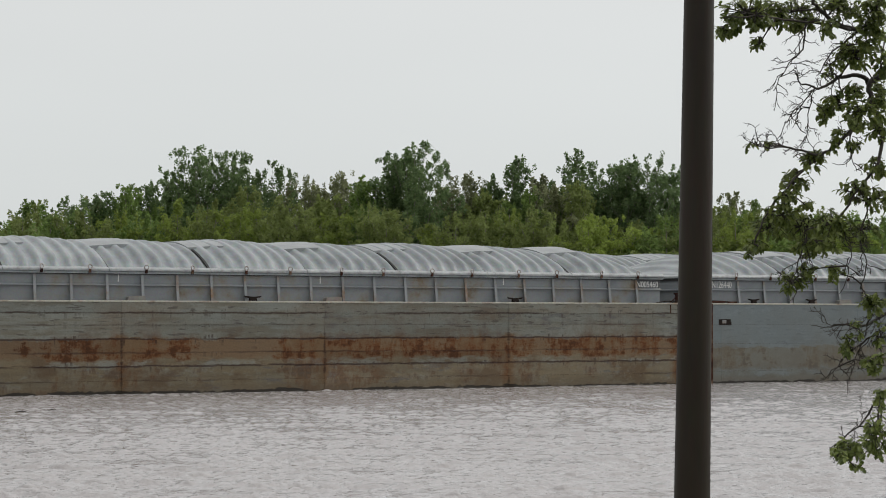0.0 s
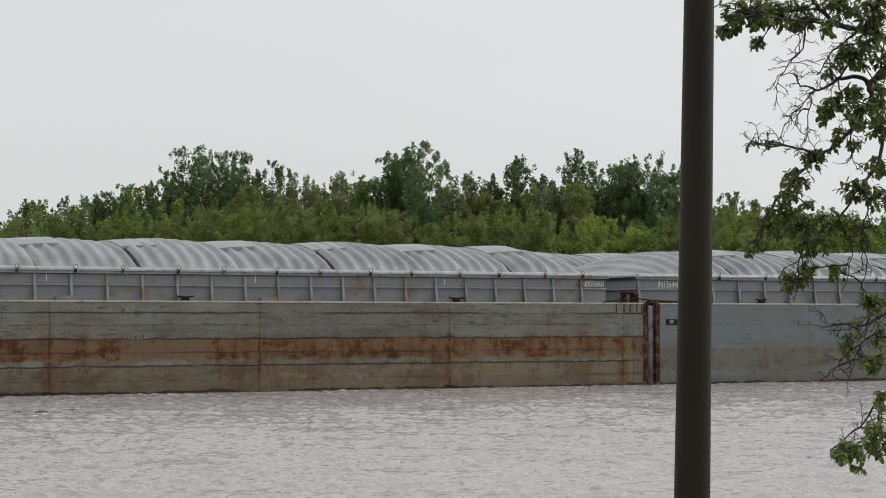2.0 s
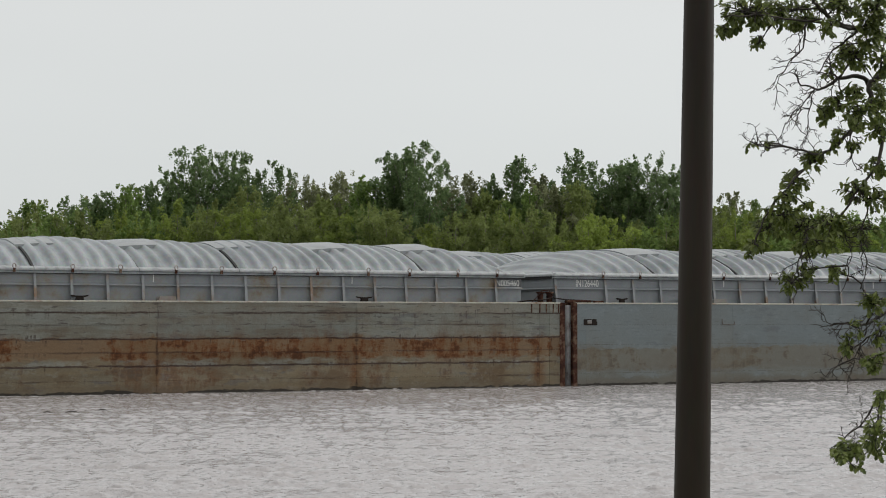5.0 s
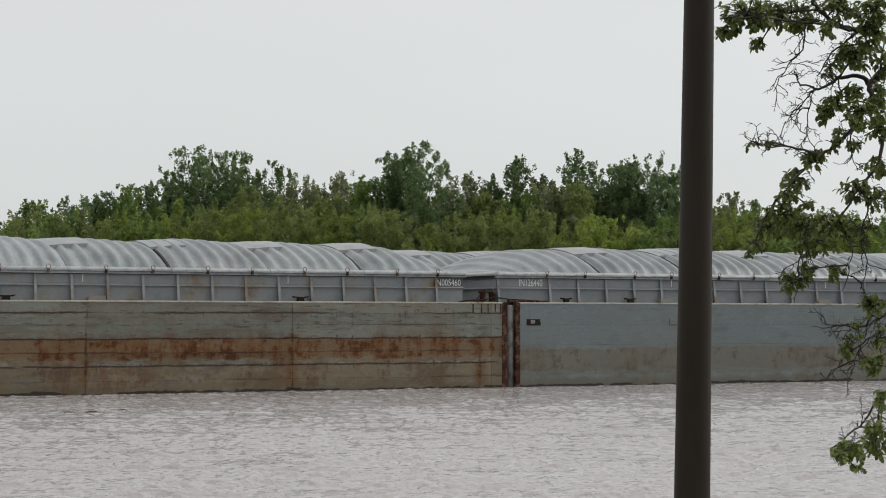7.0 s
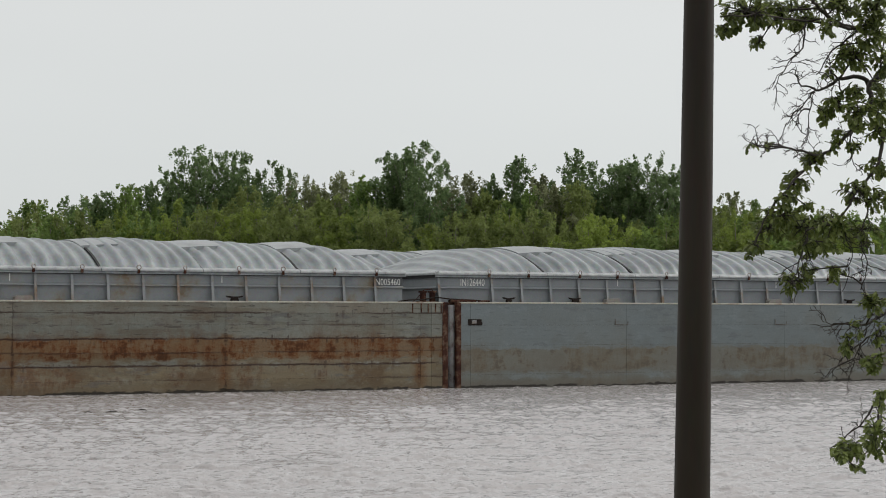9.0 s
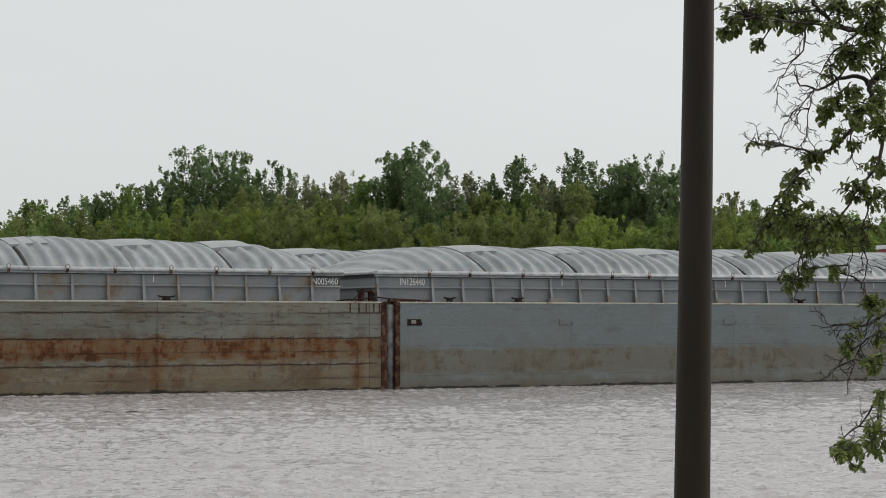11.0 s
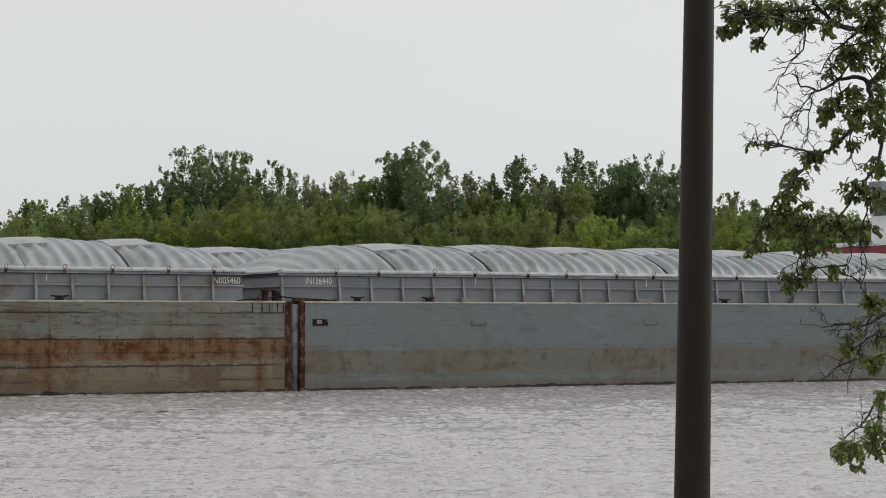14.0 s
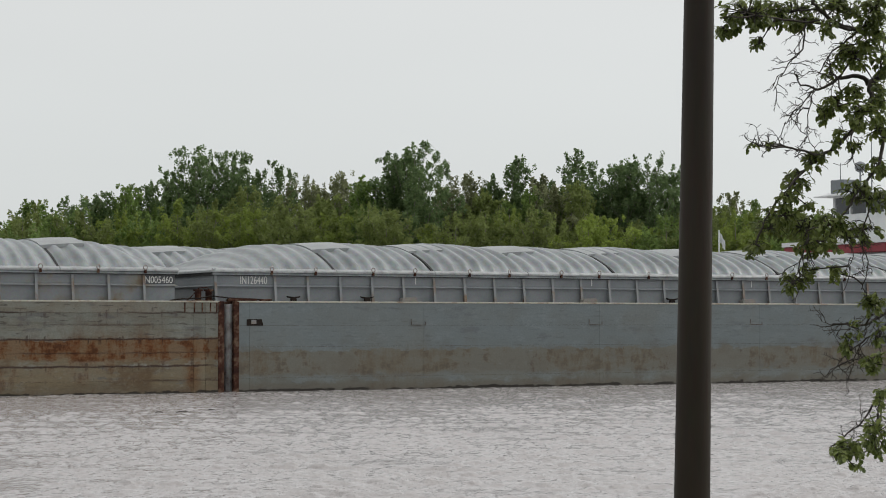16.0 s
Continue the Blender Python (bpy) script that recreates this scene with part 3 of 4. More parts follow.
    for i in range(26):
        x = -43 + 3.05 * i + back.uniform(-1, 1)
        height = (17.2 if x < -33 else 19.2 if x < 27 else 15.6) + back.uniform(-1.6, 0.9)
        leaf = back.choice((LEAF_MID, LEAF_DULL, LEAF_PALE, LEAF_DULL))
        tall(x, 241 + back.uniform(-2, 3), height, back.uniform(5.5, 7.5), leaf, {LEAF_MID: mid, LEAF_DULL: dull, LEAF_PALE: pale}[leaf], 200 + i, style="dome", limbs=16, per=18, size=0.215, low=0.4)
    rng = random.Random(8)
    young_rows = [(-46.3, 14.2, -1.4), (-43.1, 14.5, -2.1), (-39.9, 13.8, -2.4), (-36.9, 15.7, 4.0), (-33.0, 15.0, 1.5), (-29.6, 15.9, 0.2),
            (-26.3, 15.5, -1.7), (-22.4, 14.7, -2.4), (-18.7, 15.3, -2.9), (-15.7, 14.9, -0.1), (-12.0, 14.2, -0.3), (-8.1, 15.5, -1.2),
            (-5.9, 14.3, -2.6), (-1.3, 12.7, -0.4), (1.6, 14.1, -0.6), (4.4, 15.0, 0.5), (7.7, 15.8, 3.3), (10.0, 14.7, -2.0),
            (13.8, 14.4, 3.6), (16.4, 13.6, -1.6), (17.9, 14.1, 1.1), (21.7, 14.4, 3.2), (25.1, 14.4, -0.5), (28.1, 13.2, -2.1),
            (32.4, 14.0, -2.3), (36.9, 13.8, 1.9), (40.9, 13.3, 2.9), (44.4, 13.0, -1.6), (49.0, 13.0, 0.7)]
    for i, (x, height, back) in enumerate(young_rows):
        leaf = LEAF_YELLOW if i in (3, 5, 7, 10, 13, 16, 19, 20, 24, 27) else (LEAF_DULL, LEAF_MID, LEAF_DULL)[i % 3]
        far_tree("young_tree", x, 214 + back, height - rng.uniform(0, 1.6), rng.uniform(5.5, 8.5), leaf, 100 + i, {LEAF_YELLOW: young, LEAF_DULL: dull, LEAF_MID: mid}[leaf], style="dome", limbs=22, per=21, size=0.165, low=0.03, group="young trees on the far bank")
    # the tangle of low growth under the trees
    r = np.random.default_rng(77)
    n = 3600
    at = np.stack([r.uniform(-58, 66, n), r.uniform(203, 240, n), r.uniform(1.2, 10.0, n)], 1)
    verts, faces = crown_leaves(r, at, r.uniform(0.5, 1.2, n), 18, 0.25)
    n = 2600
    at = np.stack([r.uniform(-66, 74, n), r.uniform(241, 252, n), r.uniform(1.2, 12.3, n)], 1)
    at[:, 2] += np.where((at[:, 0] > -40) & (at[:, 0] < 29), at[:, 2] * 0.22, 0)
    more_verts, more_faces = crown_leaves(r, at, r.uniform(0.8, 1.5, n), 18, 0.34)
    k = len(verts)
    verts, faces = verts + more_verts, faces + [[i + k for i in q] for q in more_faces]
    tagged(sheet("undergrowth", verts, faces, LEAF_DULL), "dense green undergrowth along the far bank", "undergrowth", kind="stuff")


woods()


# ---- lamp pole ----
def lamp_pole():
    far = 10.0
    pole = empty("lamp_pole", pose(1.2780, far, 1.05, 0, 1.08, 0), "dark bronze tapered round metal lamp pole on the bank", "lamp pole")
    bm = bmesh.new()
    tube(bm, [(0, 0, z) for z in (0.0, 0.5, 2.0, 4.0, 7.0)], [0.0980, 0.0952, 0.0868, 0.0755, 0.0585], 40)
    part("shaft", bm, POLE, pole, smooth=True)
    bm = bmesh.new()
    tube(bm, [(0, 0, -0.03), (0, 0, 0.03), (0, 0, 0.05)], [0.19, 0.19, 0.13], 24)
    part("base_plate", bm, POLE, pole)
    return pole


lamp_pole()


# ---- barges ----
DECK_Z, COAM_Z, SIDE, BEAM = 3.45, 4.56, 0.48, 10.67


def arch(d):
    """Height of a hatch cover above the coaming, d metres from the near hull side."""
    u = abs((d - BEAM / 2) / (BEAM / 2 - SIDE + 0.12))
    return 1.21 * max(0.0, 1 - u ** 2.3)


def hatch_cover(barge, x0, x1, end=0, step=0.0):
    """One fibreglass cover with raised cross ribs; end: -1 or 1 where it slopes down to the barge's end."""
    ribs, n_d = 7, 26
    marks = [(k + w, h) for k in range(ribs) for w, h in ((0.0, 0), (0.14, 0.04), (0.26, 0.42), (0.36, 0.90), (0.5, 1), (0.64, 0.90), (0.74, 0.42), (0.86, 0.04))] + [(ribs, 0)]
    bm = bmesh.new()
    grid = []
    lift = 0.08
    for w, h in marks:
        f = w / ribs
        swell = 0.12 * math.sin(math.pi * min(1, f * 1.12)) - 0.02
        row = []
        for j in range(n_d + 1):
            d = SIDE - 0.14 + (BEAM - 2 * SIDE + 0.28) * (0.5 - 0.5 * math.cos(math.pi * j / n_d))
            a = arch(d)
            fall = 1.0
            if end:
                g = f if end > 0 else 1 - f
                fall = max(0.0, 1 - max(0, (g - 0.08) / 0.92) ** (3.0 if end > 0 else 2.0))
            row.append(bm.verts.new((x0 + (x1 - x0) * f, d, COAM_Z + lift + a * fall + ((0.21 - 0.085 * a) * h * (0.35 + 0.65 * fall) + (swell + step) * fall) * min(1, a * 5))))
        grid.append(row)
    for a, b in zip(grid, grid[1:]):
        for j in range(n_d):
            bm.faces.new((a[j], b[j], b[j + 1], a[j + 1]))
    # the turned-down skirt
    rims = [[r[0] for r in grid], [r[-1] for r in grid]] + ([grid[0]] if end < 0 else [grid[-1]] if end > 0 else [])
    for rim in rims:
        low = [bm.verts.new(v.co - Vector((0, 0, 0.13))) for v in rim]
        for i in range(len(rim) - 1):
            bm.faces.new((rim[i], low[i], low[i + 1], rim[i + 1]))
    bmesh.ops.recalc_face_normals(bm, faces=bm.faces)
    cover = part("hatch_cover", bm, COVER, barge, smooth=True)
    # the thick hem along the near side
    bm = bmesh.new()
    n = 10
    rows = []
    for i in range(n + 1):
        x = x0 + 0.012 + (x1 - x0 - 0.024) * i / n
        w = 0.014 * noise.noise(Vector((x * 1.3, 2.0, 0)))
        rows.append([bm.verts.new((x, SIDE + d + w, COAM_Z + z + w)) for d, z in ((-0.16, 0.047), (-0.20, 0.055), (-0.20, 0.115), (-0.175, 0.15), (-0.06, 0.205), (0.05, 0.215))])
    for a, b in zip(rows, rows[1:]):
        for j in range(5):
            bm.faces.new((a[j], b[j], b[j + 1], a[j + 1]))
    for r in (rows[0], rows[-1]):
        bm.faces.new(r)
    bmesh.ops.recalc_face_normals(bm, faces=bm.faces)
    if end < 0:
        prism(bm, [(x0 - 0.10, COAM_Z + 0.05), (x0 - 0.10, COAM_Z + 0.12), (x0 - 0.06, COAM_Z + 0.16), (x0 + 0.10, COAM_Z + 0.21), (x0 + 0.10, COAM_Z + 0.05)], "y", SIDE - 0.196, BEAM - SIDE + 0.19)
    part("hem", bm, HEM, cover, "pale thick moulded hem")
    # a dark strip laid along the joint to the next cover
    if end >= 0:
        bm = bmesh.new()
        rows = []
        for j in range(n_d + 1):
            d = SIDE - 0.02 + (BEAM - 2 * SIDE + 0.04) * (0.5 - 0.5 * math.cos(math.pi * j / n_d))
            z = COAM_Z + lift + arch(d) + (step - 0.02) * min(1, arch(d) * 5)
            rows.append([bm.verts.new((x0 + w, d, z + q)) for w, q in ((-0.05, -0.05), (-0.045, 0.022), (0.045, 0.022), (0.05, -0.05))])
        for a, b in zip(rows, rows[1:]):
            for j in range(3):
                bm.faces.new((a[j], b[j], b[j + 1], a[j + 1]))
        bmesh.ops.recalc_face_normals(bm, faces=bm.faces)
        part("joint_line", bm, SHADE_JOINT, cover, "dark strip along the joint")
    return cover


def cover_flap(barge, x, mid=3.6):
    """The pale flat strip that laps a joint of the covers."""
    bm = bmesh.new()
    top, low = [], []
    for j in range(13):
        d = mid - 1.1 + 4.6 * j / 12
        z = COAM_Z + 0.10 + arch(d)
        top.append([bm.verts.new((x + w, d, z + dz)) for w, dz in ((0, 0.11), (0.9, 0.18), (1.75, 0.21))])
        low.append([bm.verts.new((x + w, d, z + dz - 0.15)) for w, dz in ((0, 0.11), (0.9, 0.18), (1.75, 0.21))])
    for g, up in ((top, 1), (low, 0)):
        for a, b in zip(g, g[1:]):
            for k in range(2):
                bm.faces.new((a[k], a[k + 1], b[k + 1], b[k]))
    for k in range(2):
        bm.faces.new((top[0][k], top[0][k + 1], low[0][k + 1], low[0][k]))
    for k in (0, 2):
        for j in range(12):
            bm.faces.new((top[j][k], top[j + 1][k], low[j + 1][k], low[j][k]))
    bmesh.ops.recalc_face_normals(bm, faces=bm.faces)
    return part("cover_flap", bm, FLAP, barge, "pale flat fibreglass strip over a joint")


def lifting_ring(barge, x, dx=0.0):
    bm = bmesh.new()
    box(bm, x - 0.05, x + 0.05, SIDE - 0.235, SIDE - 0.14, COAM_Z - 0.03, COAM_Z + 0.12, 0.012)
    lug = part("lifting_lug", bm, RUST, barge, "rusty lifting lug")
    bm = bmesh.new()
    ring(bm, (x, SIDE - 0.215, COAM_Z + 0.205), 0.085, 0.022, Matrix.Rotation(0.2 + dx, 4, "Z"))
    return part("lifting_ring", bm, RING_STEEL, lug, "worn pale steel ring")


def coaming_stiffener(barge, x):
    """A bracket, wide at the deck and narrow at the top."""
    bm = bmesh.new()
    prism(bm, [(SIDE - 0.22, DECK_Z), (SIDE - 0.05, COAM_Z - 0.06), (SIDE, COAM_Z - 0.06), (SIDE, DECK_Z)], "x", x - 0.012, x + 0.012)
    prism(bm, [(SIDE - 0.235, DECK_Z), (SIDE - 0.065, COAM_Z - 0.05), (SIDE - 0.05, COAM_Z - 0.05), (SIDE - 0.22, DECK_Z)], "x", x - 0.055, x + 0.055)
    return part("coaming_stiffener", bm, COAMING_RUST, barge)


def kevel(barge, x, d=0.2, s=1.0):
    """A double-horned deck cleat."""
    bm = bmesh.new()
    z = DECK_Z + 0.03
    prism(bm, [(x - 0.36 * s, z + 0.20), (x - 0.30 * s, z + 0.14), (x - 0.13 * s, z + 0.11), (x - 0.16 * s, z), (x + 0.16 * s, z), (x + 0.13 * s, z + 0.11), (x + 0.30 * s, z + 0.14), (x + 0.36 * s, z + 0.20), (x + 0.1 * s, z + 0.17), (x - 0.1 * s, z + 0.17)], "y", d - 0.07, d + 0.07)
    return part("kevel", bm, DARK_STEEL, barge, "black steel deck cleat")


def bitts(barge, x, d=0.5):
    bm = bmesh.new()
    box(bm, x - 0.42, x + 0.42, d - 0.2, d + 0.2, DECK_Z, DECK_Z + 0.05)
    for q in (-0.22, 0.22):
        tube(bm, [(x + q, d, DECK_Z + 0.04), (x + q, d, DECK_Z + 0.40), (x + q, d, DECK_Z + 0.41), (x + q, d, DECK_Z + 0.48)], [0.13, 0.13, 0.19, 0.19], 14)
    tube(bm, [(x - 0.75, d - 0.15, DECK_Z + 0.02), (x - 0.55, d - 0.2, DECK_Z + 0.2), (x - 0.25, d - 0.16, DECK_Z + 0.52), (x + 0.1, d - 0.16, DECK_Z + 0.56), (x + 0.3, d - 0.15, DECK_Z + 0.3)], [0.022] * 5, 5)
    return part("mooring_bitts", bm, RUST, barge, "pair of dark rusty mooring bitts")


def manhole(barge, x, d=0.26):
    bm = bmesh.new()
    prism(bm, [(x - 0.36, DECK_Z + 0.02), (x - 0.33, DECK_Z + 0.15), (x - 0.26, DECK_Z + 0.19), (x + 0.26, DECK_Z + 0.21), (x + 0.34, DECK_Z + 0.18), (x + 0.36, DECK_Z + 0.02)], "y", d - 0.16, d + 0.16)
    return part("manhole_cover", bm, DECK, barge, "low grey manhole cover")


def number(barge, text, x, z, d, size, turn=0.0, width=1.0):
    cu = bpy.data.curves.new("barge_number", "FONT")
    cu.body, cu.size, cu.extrude, cu.align_x = text, size, 0.004, "CENTER"
    ob = bpy.data.objects.new("source", cu)
    scene.collection.objects.link(ob)
    bpy.context.view_layer.update()
    me = bpy.data.meshes.new_from_object(ob.evaluated_get(bpy.context.evaluated_depsgraph_get()))
    bpy.data.objects.remove(ob)
    me.materials.clear()
    me.materials.append(LETTER)
    me.transform(Matrix.Translation((x, d, z)) @ Matrix.Rotation(turn, 4, "Z") @ Matrix.Rotation(math.pi / 2, 4, "X") @ Matrix.Diagonal((width, 1, 1, 1)))
    made = new("barge_number", me)
    made.parent = barge
    made["label"] = "white painted barge number"
    return made


def hull(barge, x0, x1, seams, strakes, material, gap=0.008, proud=0.012):
    """The box hull: a dark core, side plates in strakes with open seams, end plates and the deck."""
    bm = bmesh.new()
    box(bm, x0 + 0.02, x1 - 0.02, 0.012, BEAM - 0.012, -0.6, DECK_Z - 0.03)
    part("hull_core", bm, RUST, barge, "dark steel behind the plate seams")
    rng = random.Random(int(x1 * 10))
    for a, b in zip(strakes, strakes[1:]):
        cuts = sorted({x0, x1, *seams})
        for p, q in zip(cuts, cuts[1:]):
            bm = bmesh.new()
            e = rng.uniform(0.0, proud)
            nx = max(1, int((q - p) / 0.6))
            slit = gap * 1.2
            f, k = [], []
            for i in range(nx + 1):
                x = p + slit / 2 + (q - p - slit) * i / nx
                dent = 0.010 * noise.noise(Vector((x * 0.5, a * 0.9, x1)))
                f.append([bm.verts.new((x, -e + dent * (0 if i in (0, nx) else 1), z)) for z in (a + gap / 2, b - gap / 2)])
                k.append([bm.verts.new((x, 0.03, z)) for z in (a + gap / 2, b - gap / 2)])
            for i in range(nx):
                bm.faces.new((f[i][0], f[i + 1][0], f[i + 1][1], f[i][1]))
                bm.faces.new((f[i][1], f[i + 1][1], k[i + 1][1], k[i][1]))
                bm.faces.new((k[i][0], k[i + 1][0], f[i + 1][0], f[i][0]))
            for i in (0, nx):
                bm.faces.new((f[i][0], f[i][1], k[i][1], k[i][0]))
            bmesh.ops.recalc_face_normals(bm, faces=bm.faces)
            part("hull_plate", bm, material, barge)
    for x in (x0, x1):
        bm = bmesh.new()
        box(bm, x - 0.02, x + 0.02, 0.03, BEAM - 0.03, -0.6, DECK_Z - 0.02)
        part("end_plate", bm, material, barge)
    bm = bmesh.new()
    box(bm, x0, x1, 0.032, BEAM, -0.6, -0.55)
    box(bm, x0, x1, BEAM - 0.05, BEAM, -0.55, DECK_Z - 0.03)
    part("far_side", bm, material, barge)
    bm = bmesh.new()
    box(bm, x0 - 0.02, x1 + 0.02, 0.0, BEAM, DECK_Z - 0.028, DECK_Z)
    part("deck", bm, DECK, barge)
    bm = bmesh.new()
    box(bm, x0 - 0.02, x1 + 0.02, -0.025, 0.05, DECK_Z - 0.045, DECK_Z + 0.02, 0.012)
    part("deck_edge", bm, EDGE, barge, "scuffed pale rubbing edge of the deck")


def coaming(barge, xa, xb, stiff, paint=COAMING):
    """The raised wall round the hold, with a rail half way up and a top flange blackened to stand for the hem's shade.
    """
    pts = [(xa, SIDE), (xb, SIDE), (xb, BEAM - SIDE), (xa, BEAM - SIDE)]
    walls = list(zip(pts, pts[1:] + pts[:1]))
    for (ax, ay), (bx, by) in walls:
        v = Vector((bx - ax, by - ay, 0))
        length = v.length
        v.normalize()
        m = Matrix.Translation((ax, ay, 0)) @ Matrix.Rotation(math.atan2(v.y, v.x), 4, "Z")
        for name, args in (("coaming_wall", (0, length, 0, 0.02, DECK_Z, COAM_Z)), ("coaming_shade_flange", (0, length, -0.09, 0.06, COAM_Z - 0.075, COAM_Z + 0.045)), ("coaming_rail", None)):
            bm = bmesh.new()
            if args:
                box(bm, *args)
            else:
                z = DECK_Z + 0.60
                prism(bm, [(-0.12, z), (-0.12, z + 0.015), (-0.002, z + 0.075), (-0.002, z)], "x", 0, length)
            bmesh.ops.transform(bm, matrix=m, verts=bm.verts)
            # the hem's shade on the coaming is put into the flange's colour
            part(name, bm, SHADE_JOINT if name == "coaming_shade_flange" else paint, barge)
    for x in stiff:
        coaming_stiffener(barge, x)


def paint_tick(barge, x):
    bm = bmesh.new()
    box(bm, x - 0.018, x + 0.018, SIDE - 0.009, SIDE - 0.002, COAM_Z - 0.36, COAM_Z - 0.08)
    return part("paint_tick", bm, LETTER, barge, "white painted tick above a bulkhead")


def hull_recess(barge, x, z, fill):
    """A small framed hand hold; its bars and dark fill lie on the side, no hollow is cut."""
    bm = bmesh.new()
    w, h = 0.34, 0.13
    for x0, x1, z0, z1 in ((x - w, x + w, z - h, z - h + 0.035), (x - w, x - w + 0.035, z - h + 0.036, z + h), (x + w - 0.035, x + w, z - h + 0.036, z + 0.02)):
        box(bm, x0, x1, -0.02, 0.012, z0, z1)
    if fill:
        # the recess's dark inside as a flat dark plate
        box(bm, x - w + 0.036, x + w - 0.036, -0.012, 0.012, z - h + 0.036, z + h)
        # a pale patch inside it, as a small raised block
        latch = bmesh.new()
        box(latch, x - 0.16, x + 0.06, -0.03, -0.0125, z - 0.06, z + 0.09, 0.01)
        part("latch", latch, COAMING_RUST, barge, "pale grey patch in the hand hold")
    return part("hand_hold", bm, fill or WORN_FRAME, barge, "rusty framed hand hold in the hull side")


def rusty_barge():
    end, length = 1.42, 59.4
    barge = empty("rusty_barge", pose(*on_tow(end, 0), 0, 0, TURN), "long covered river barge with heavily rusted grey plating", "barge", "barges of the tow")
    seams = [-0.55 - 0.0, -1.05] + [-9.59 - 8.47 * i for i in range(6)]
    hull(barge, -length, 0, seams, [-0.6, 0.37, 0.93, 1.45, 1.98, 2.53, 3.0, DECK_Z - 0.03], RUSTY_HULL)
    a_end = -1.66
    coaming(barge, -length + 3, a_end, [-2.95 - 1.415 * i for i in range(27)], COAMING_WORN)
    for i in range(4):
        paint_tick(barge, -9.59 - 8.47 * i)
    joints = [-6.3 - 4.13 * i for i in range(12)]
    cover_flap(hatch_cover(barge, joints[0], a_end + 0.1, 1), joints[0] - 0.2)
    for i, (q, p) in enumerate(zip(joints, joints[1:])):
        cover = hatch_cover(barge, p, q, 0, 0.06 * (i % 2))
        cover_flap(cover, p - 0.2)
    for i in range(20):
        lifting_ring(barge, -2.93 - 4.13 * (i // 2) - 1.88 * (i % 2), 0.3 * math.sin(i * 2.1))
    for x in (-21.08, -9.16, -33.0):
        kevel(barge, x)
    for x in (-17.6, -25.9):
        manhole(barge, x)
    bitts(barge, -0.48, 0.5)
    number_plate = bmesh.new()
    box(number_plate, a_end - 1.32, a_end - 0.02, SIDE - 0.008, SIDE - 0.003, COAM_Z - 0.46, COAM_Z - 0.06)
    patch = part("number_patch", number_plate, BLACK_PLATE, barge, "dark patch behind the number")
    number(patch, "N005460", a_end - 0.67, COAM_Z - 0.40, SIDE - 0.014, 0.38, 0, 0.80)
    bm = bmesh.new()
    box(bm, -0.04, 0.22, -0.03, 0.22, -0.6, DECK_Z + 0.01, 0.02)
    part("corner_post", bm, RUST, barge, "dark flaking rust on the corner post")
    # rust stains below the deck edge, added as thin raised strips
    for x in (-1.42, -1.02, -0.70, -0.36, -0.10):
        bm = bmesh.new()
        box(bm, x - 0.028, x + 0.028, -0.028, 0.0, 3.02, DECK_Z - 0.05, 0.008)
        part("rust_stain_strip", bm, RUST, barge, "upright rust stain under the deck edge, built as a strip")
    bm = bmesh.new()
    tube(bm, [(-1.9, 0.4, DECK_Z + 0.03), (-1.4, 0.32, DECK_Z + 0.10), (-0.75, 0.3, DECK_Z + 0.12), (-0.2, 0.3, DECK_Z + 0.22), (0.5, 0.25, DECK_Z + 0.14), (1.6, 0.3, DECK_Z + 0.10), (2.3, 0.35, DECK_Z + 0.05)], [0.03] * 7, 6)
    part("lashing_wire", bm, DARK_STEEL, barge, "dark steel lashing wire between the barges")
    return barge


def blue_barge():
    start, length = 2.2, 59.4
    barge = empty("blue_barge", pose(*on_tow(start, 0), 0, 0, TURN), "long covered river barge with faded blue-grey hull paint", "barge", "barges of the tow")
    hull(barge, 0, length, [0.5, 8.2, 16.7, 25.2, 33.7, 42.2, 50.7], [-0.6, 0.42, 1.65, 2.5, DECK_Z - 0.03], BLUE_HULL, 0.006, 0.004)
    # the coaming starts past the hull's end to fit the camera's view
    a = -0.84
    coaming(barge, a, length - 3, [a + 0.05] + [1.73 + 1.428 * i for i in range(29)])
    joints = [4.4 + 4.47 * i for i in range(12)]
    hatch_cover(barge, a - 0.08, joints[0], -1)
    for i, (p, q) in enumerate(zip(joints, joints[1:])):
        cover = hatch_cover(barge, p, q, 0, 0.06 * (i % 2))
        cover_flap(cover, p - 0.2)
    for i in range(22):
        lifting_ring(barge, 1.55 + 4.47 * (i // 2) + 1.91 * (i % 2), 0.3 * math.sin(i * 1.7))
    for x in (2.45, 5.7, 20.6):
        kevel(barge, x, 0.2, 0.8)
    for x in (7.6, 16.3, 24.7):
        manhole(barge, x)
    number(barge, "IN126440", 0.84, COAM_Z - 0.40, SIDE - 0.012, 0.44, 0, 0.66)
    # plate added to carry the overhanging coaming
    bm = bmesh.new()
    box(bm, a - 0.03, -0.022, 0.34, BEAM - 0.4, DECK_Z - 0.09, DECK_Z, 0.01)
    part("overhang_plate", bm, RUST, barge, "rusty plate added under the coaming's overhanging end")
    hull_recess(barge, 0.72, 2.62, DARK_STEEL)
    for x in (7.95, 16.5, 25.0):
        hull_recess(barge, x, 2.62, None)
        paint_tick(barge, x + 0.1)
    bm = bmesh.new()
    box(bm, -0.16, 0.06, -0.03, 0.25, -0.6, DECK_Z + 0.01, 0.02)
    part("corner_post", bm, RUST, barge, "dark flaking rust on the corner post")
    bm = bmesh.new()
    tube(bm, [(-0.30, 0.30, -0.6), (-0.30, 0.30, DECK_Z - 0.1)], [0.19, 0.19], 16)
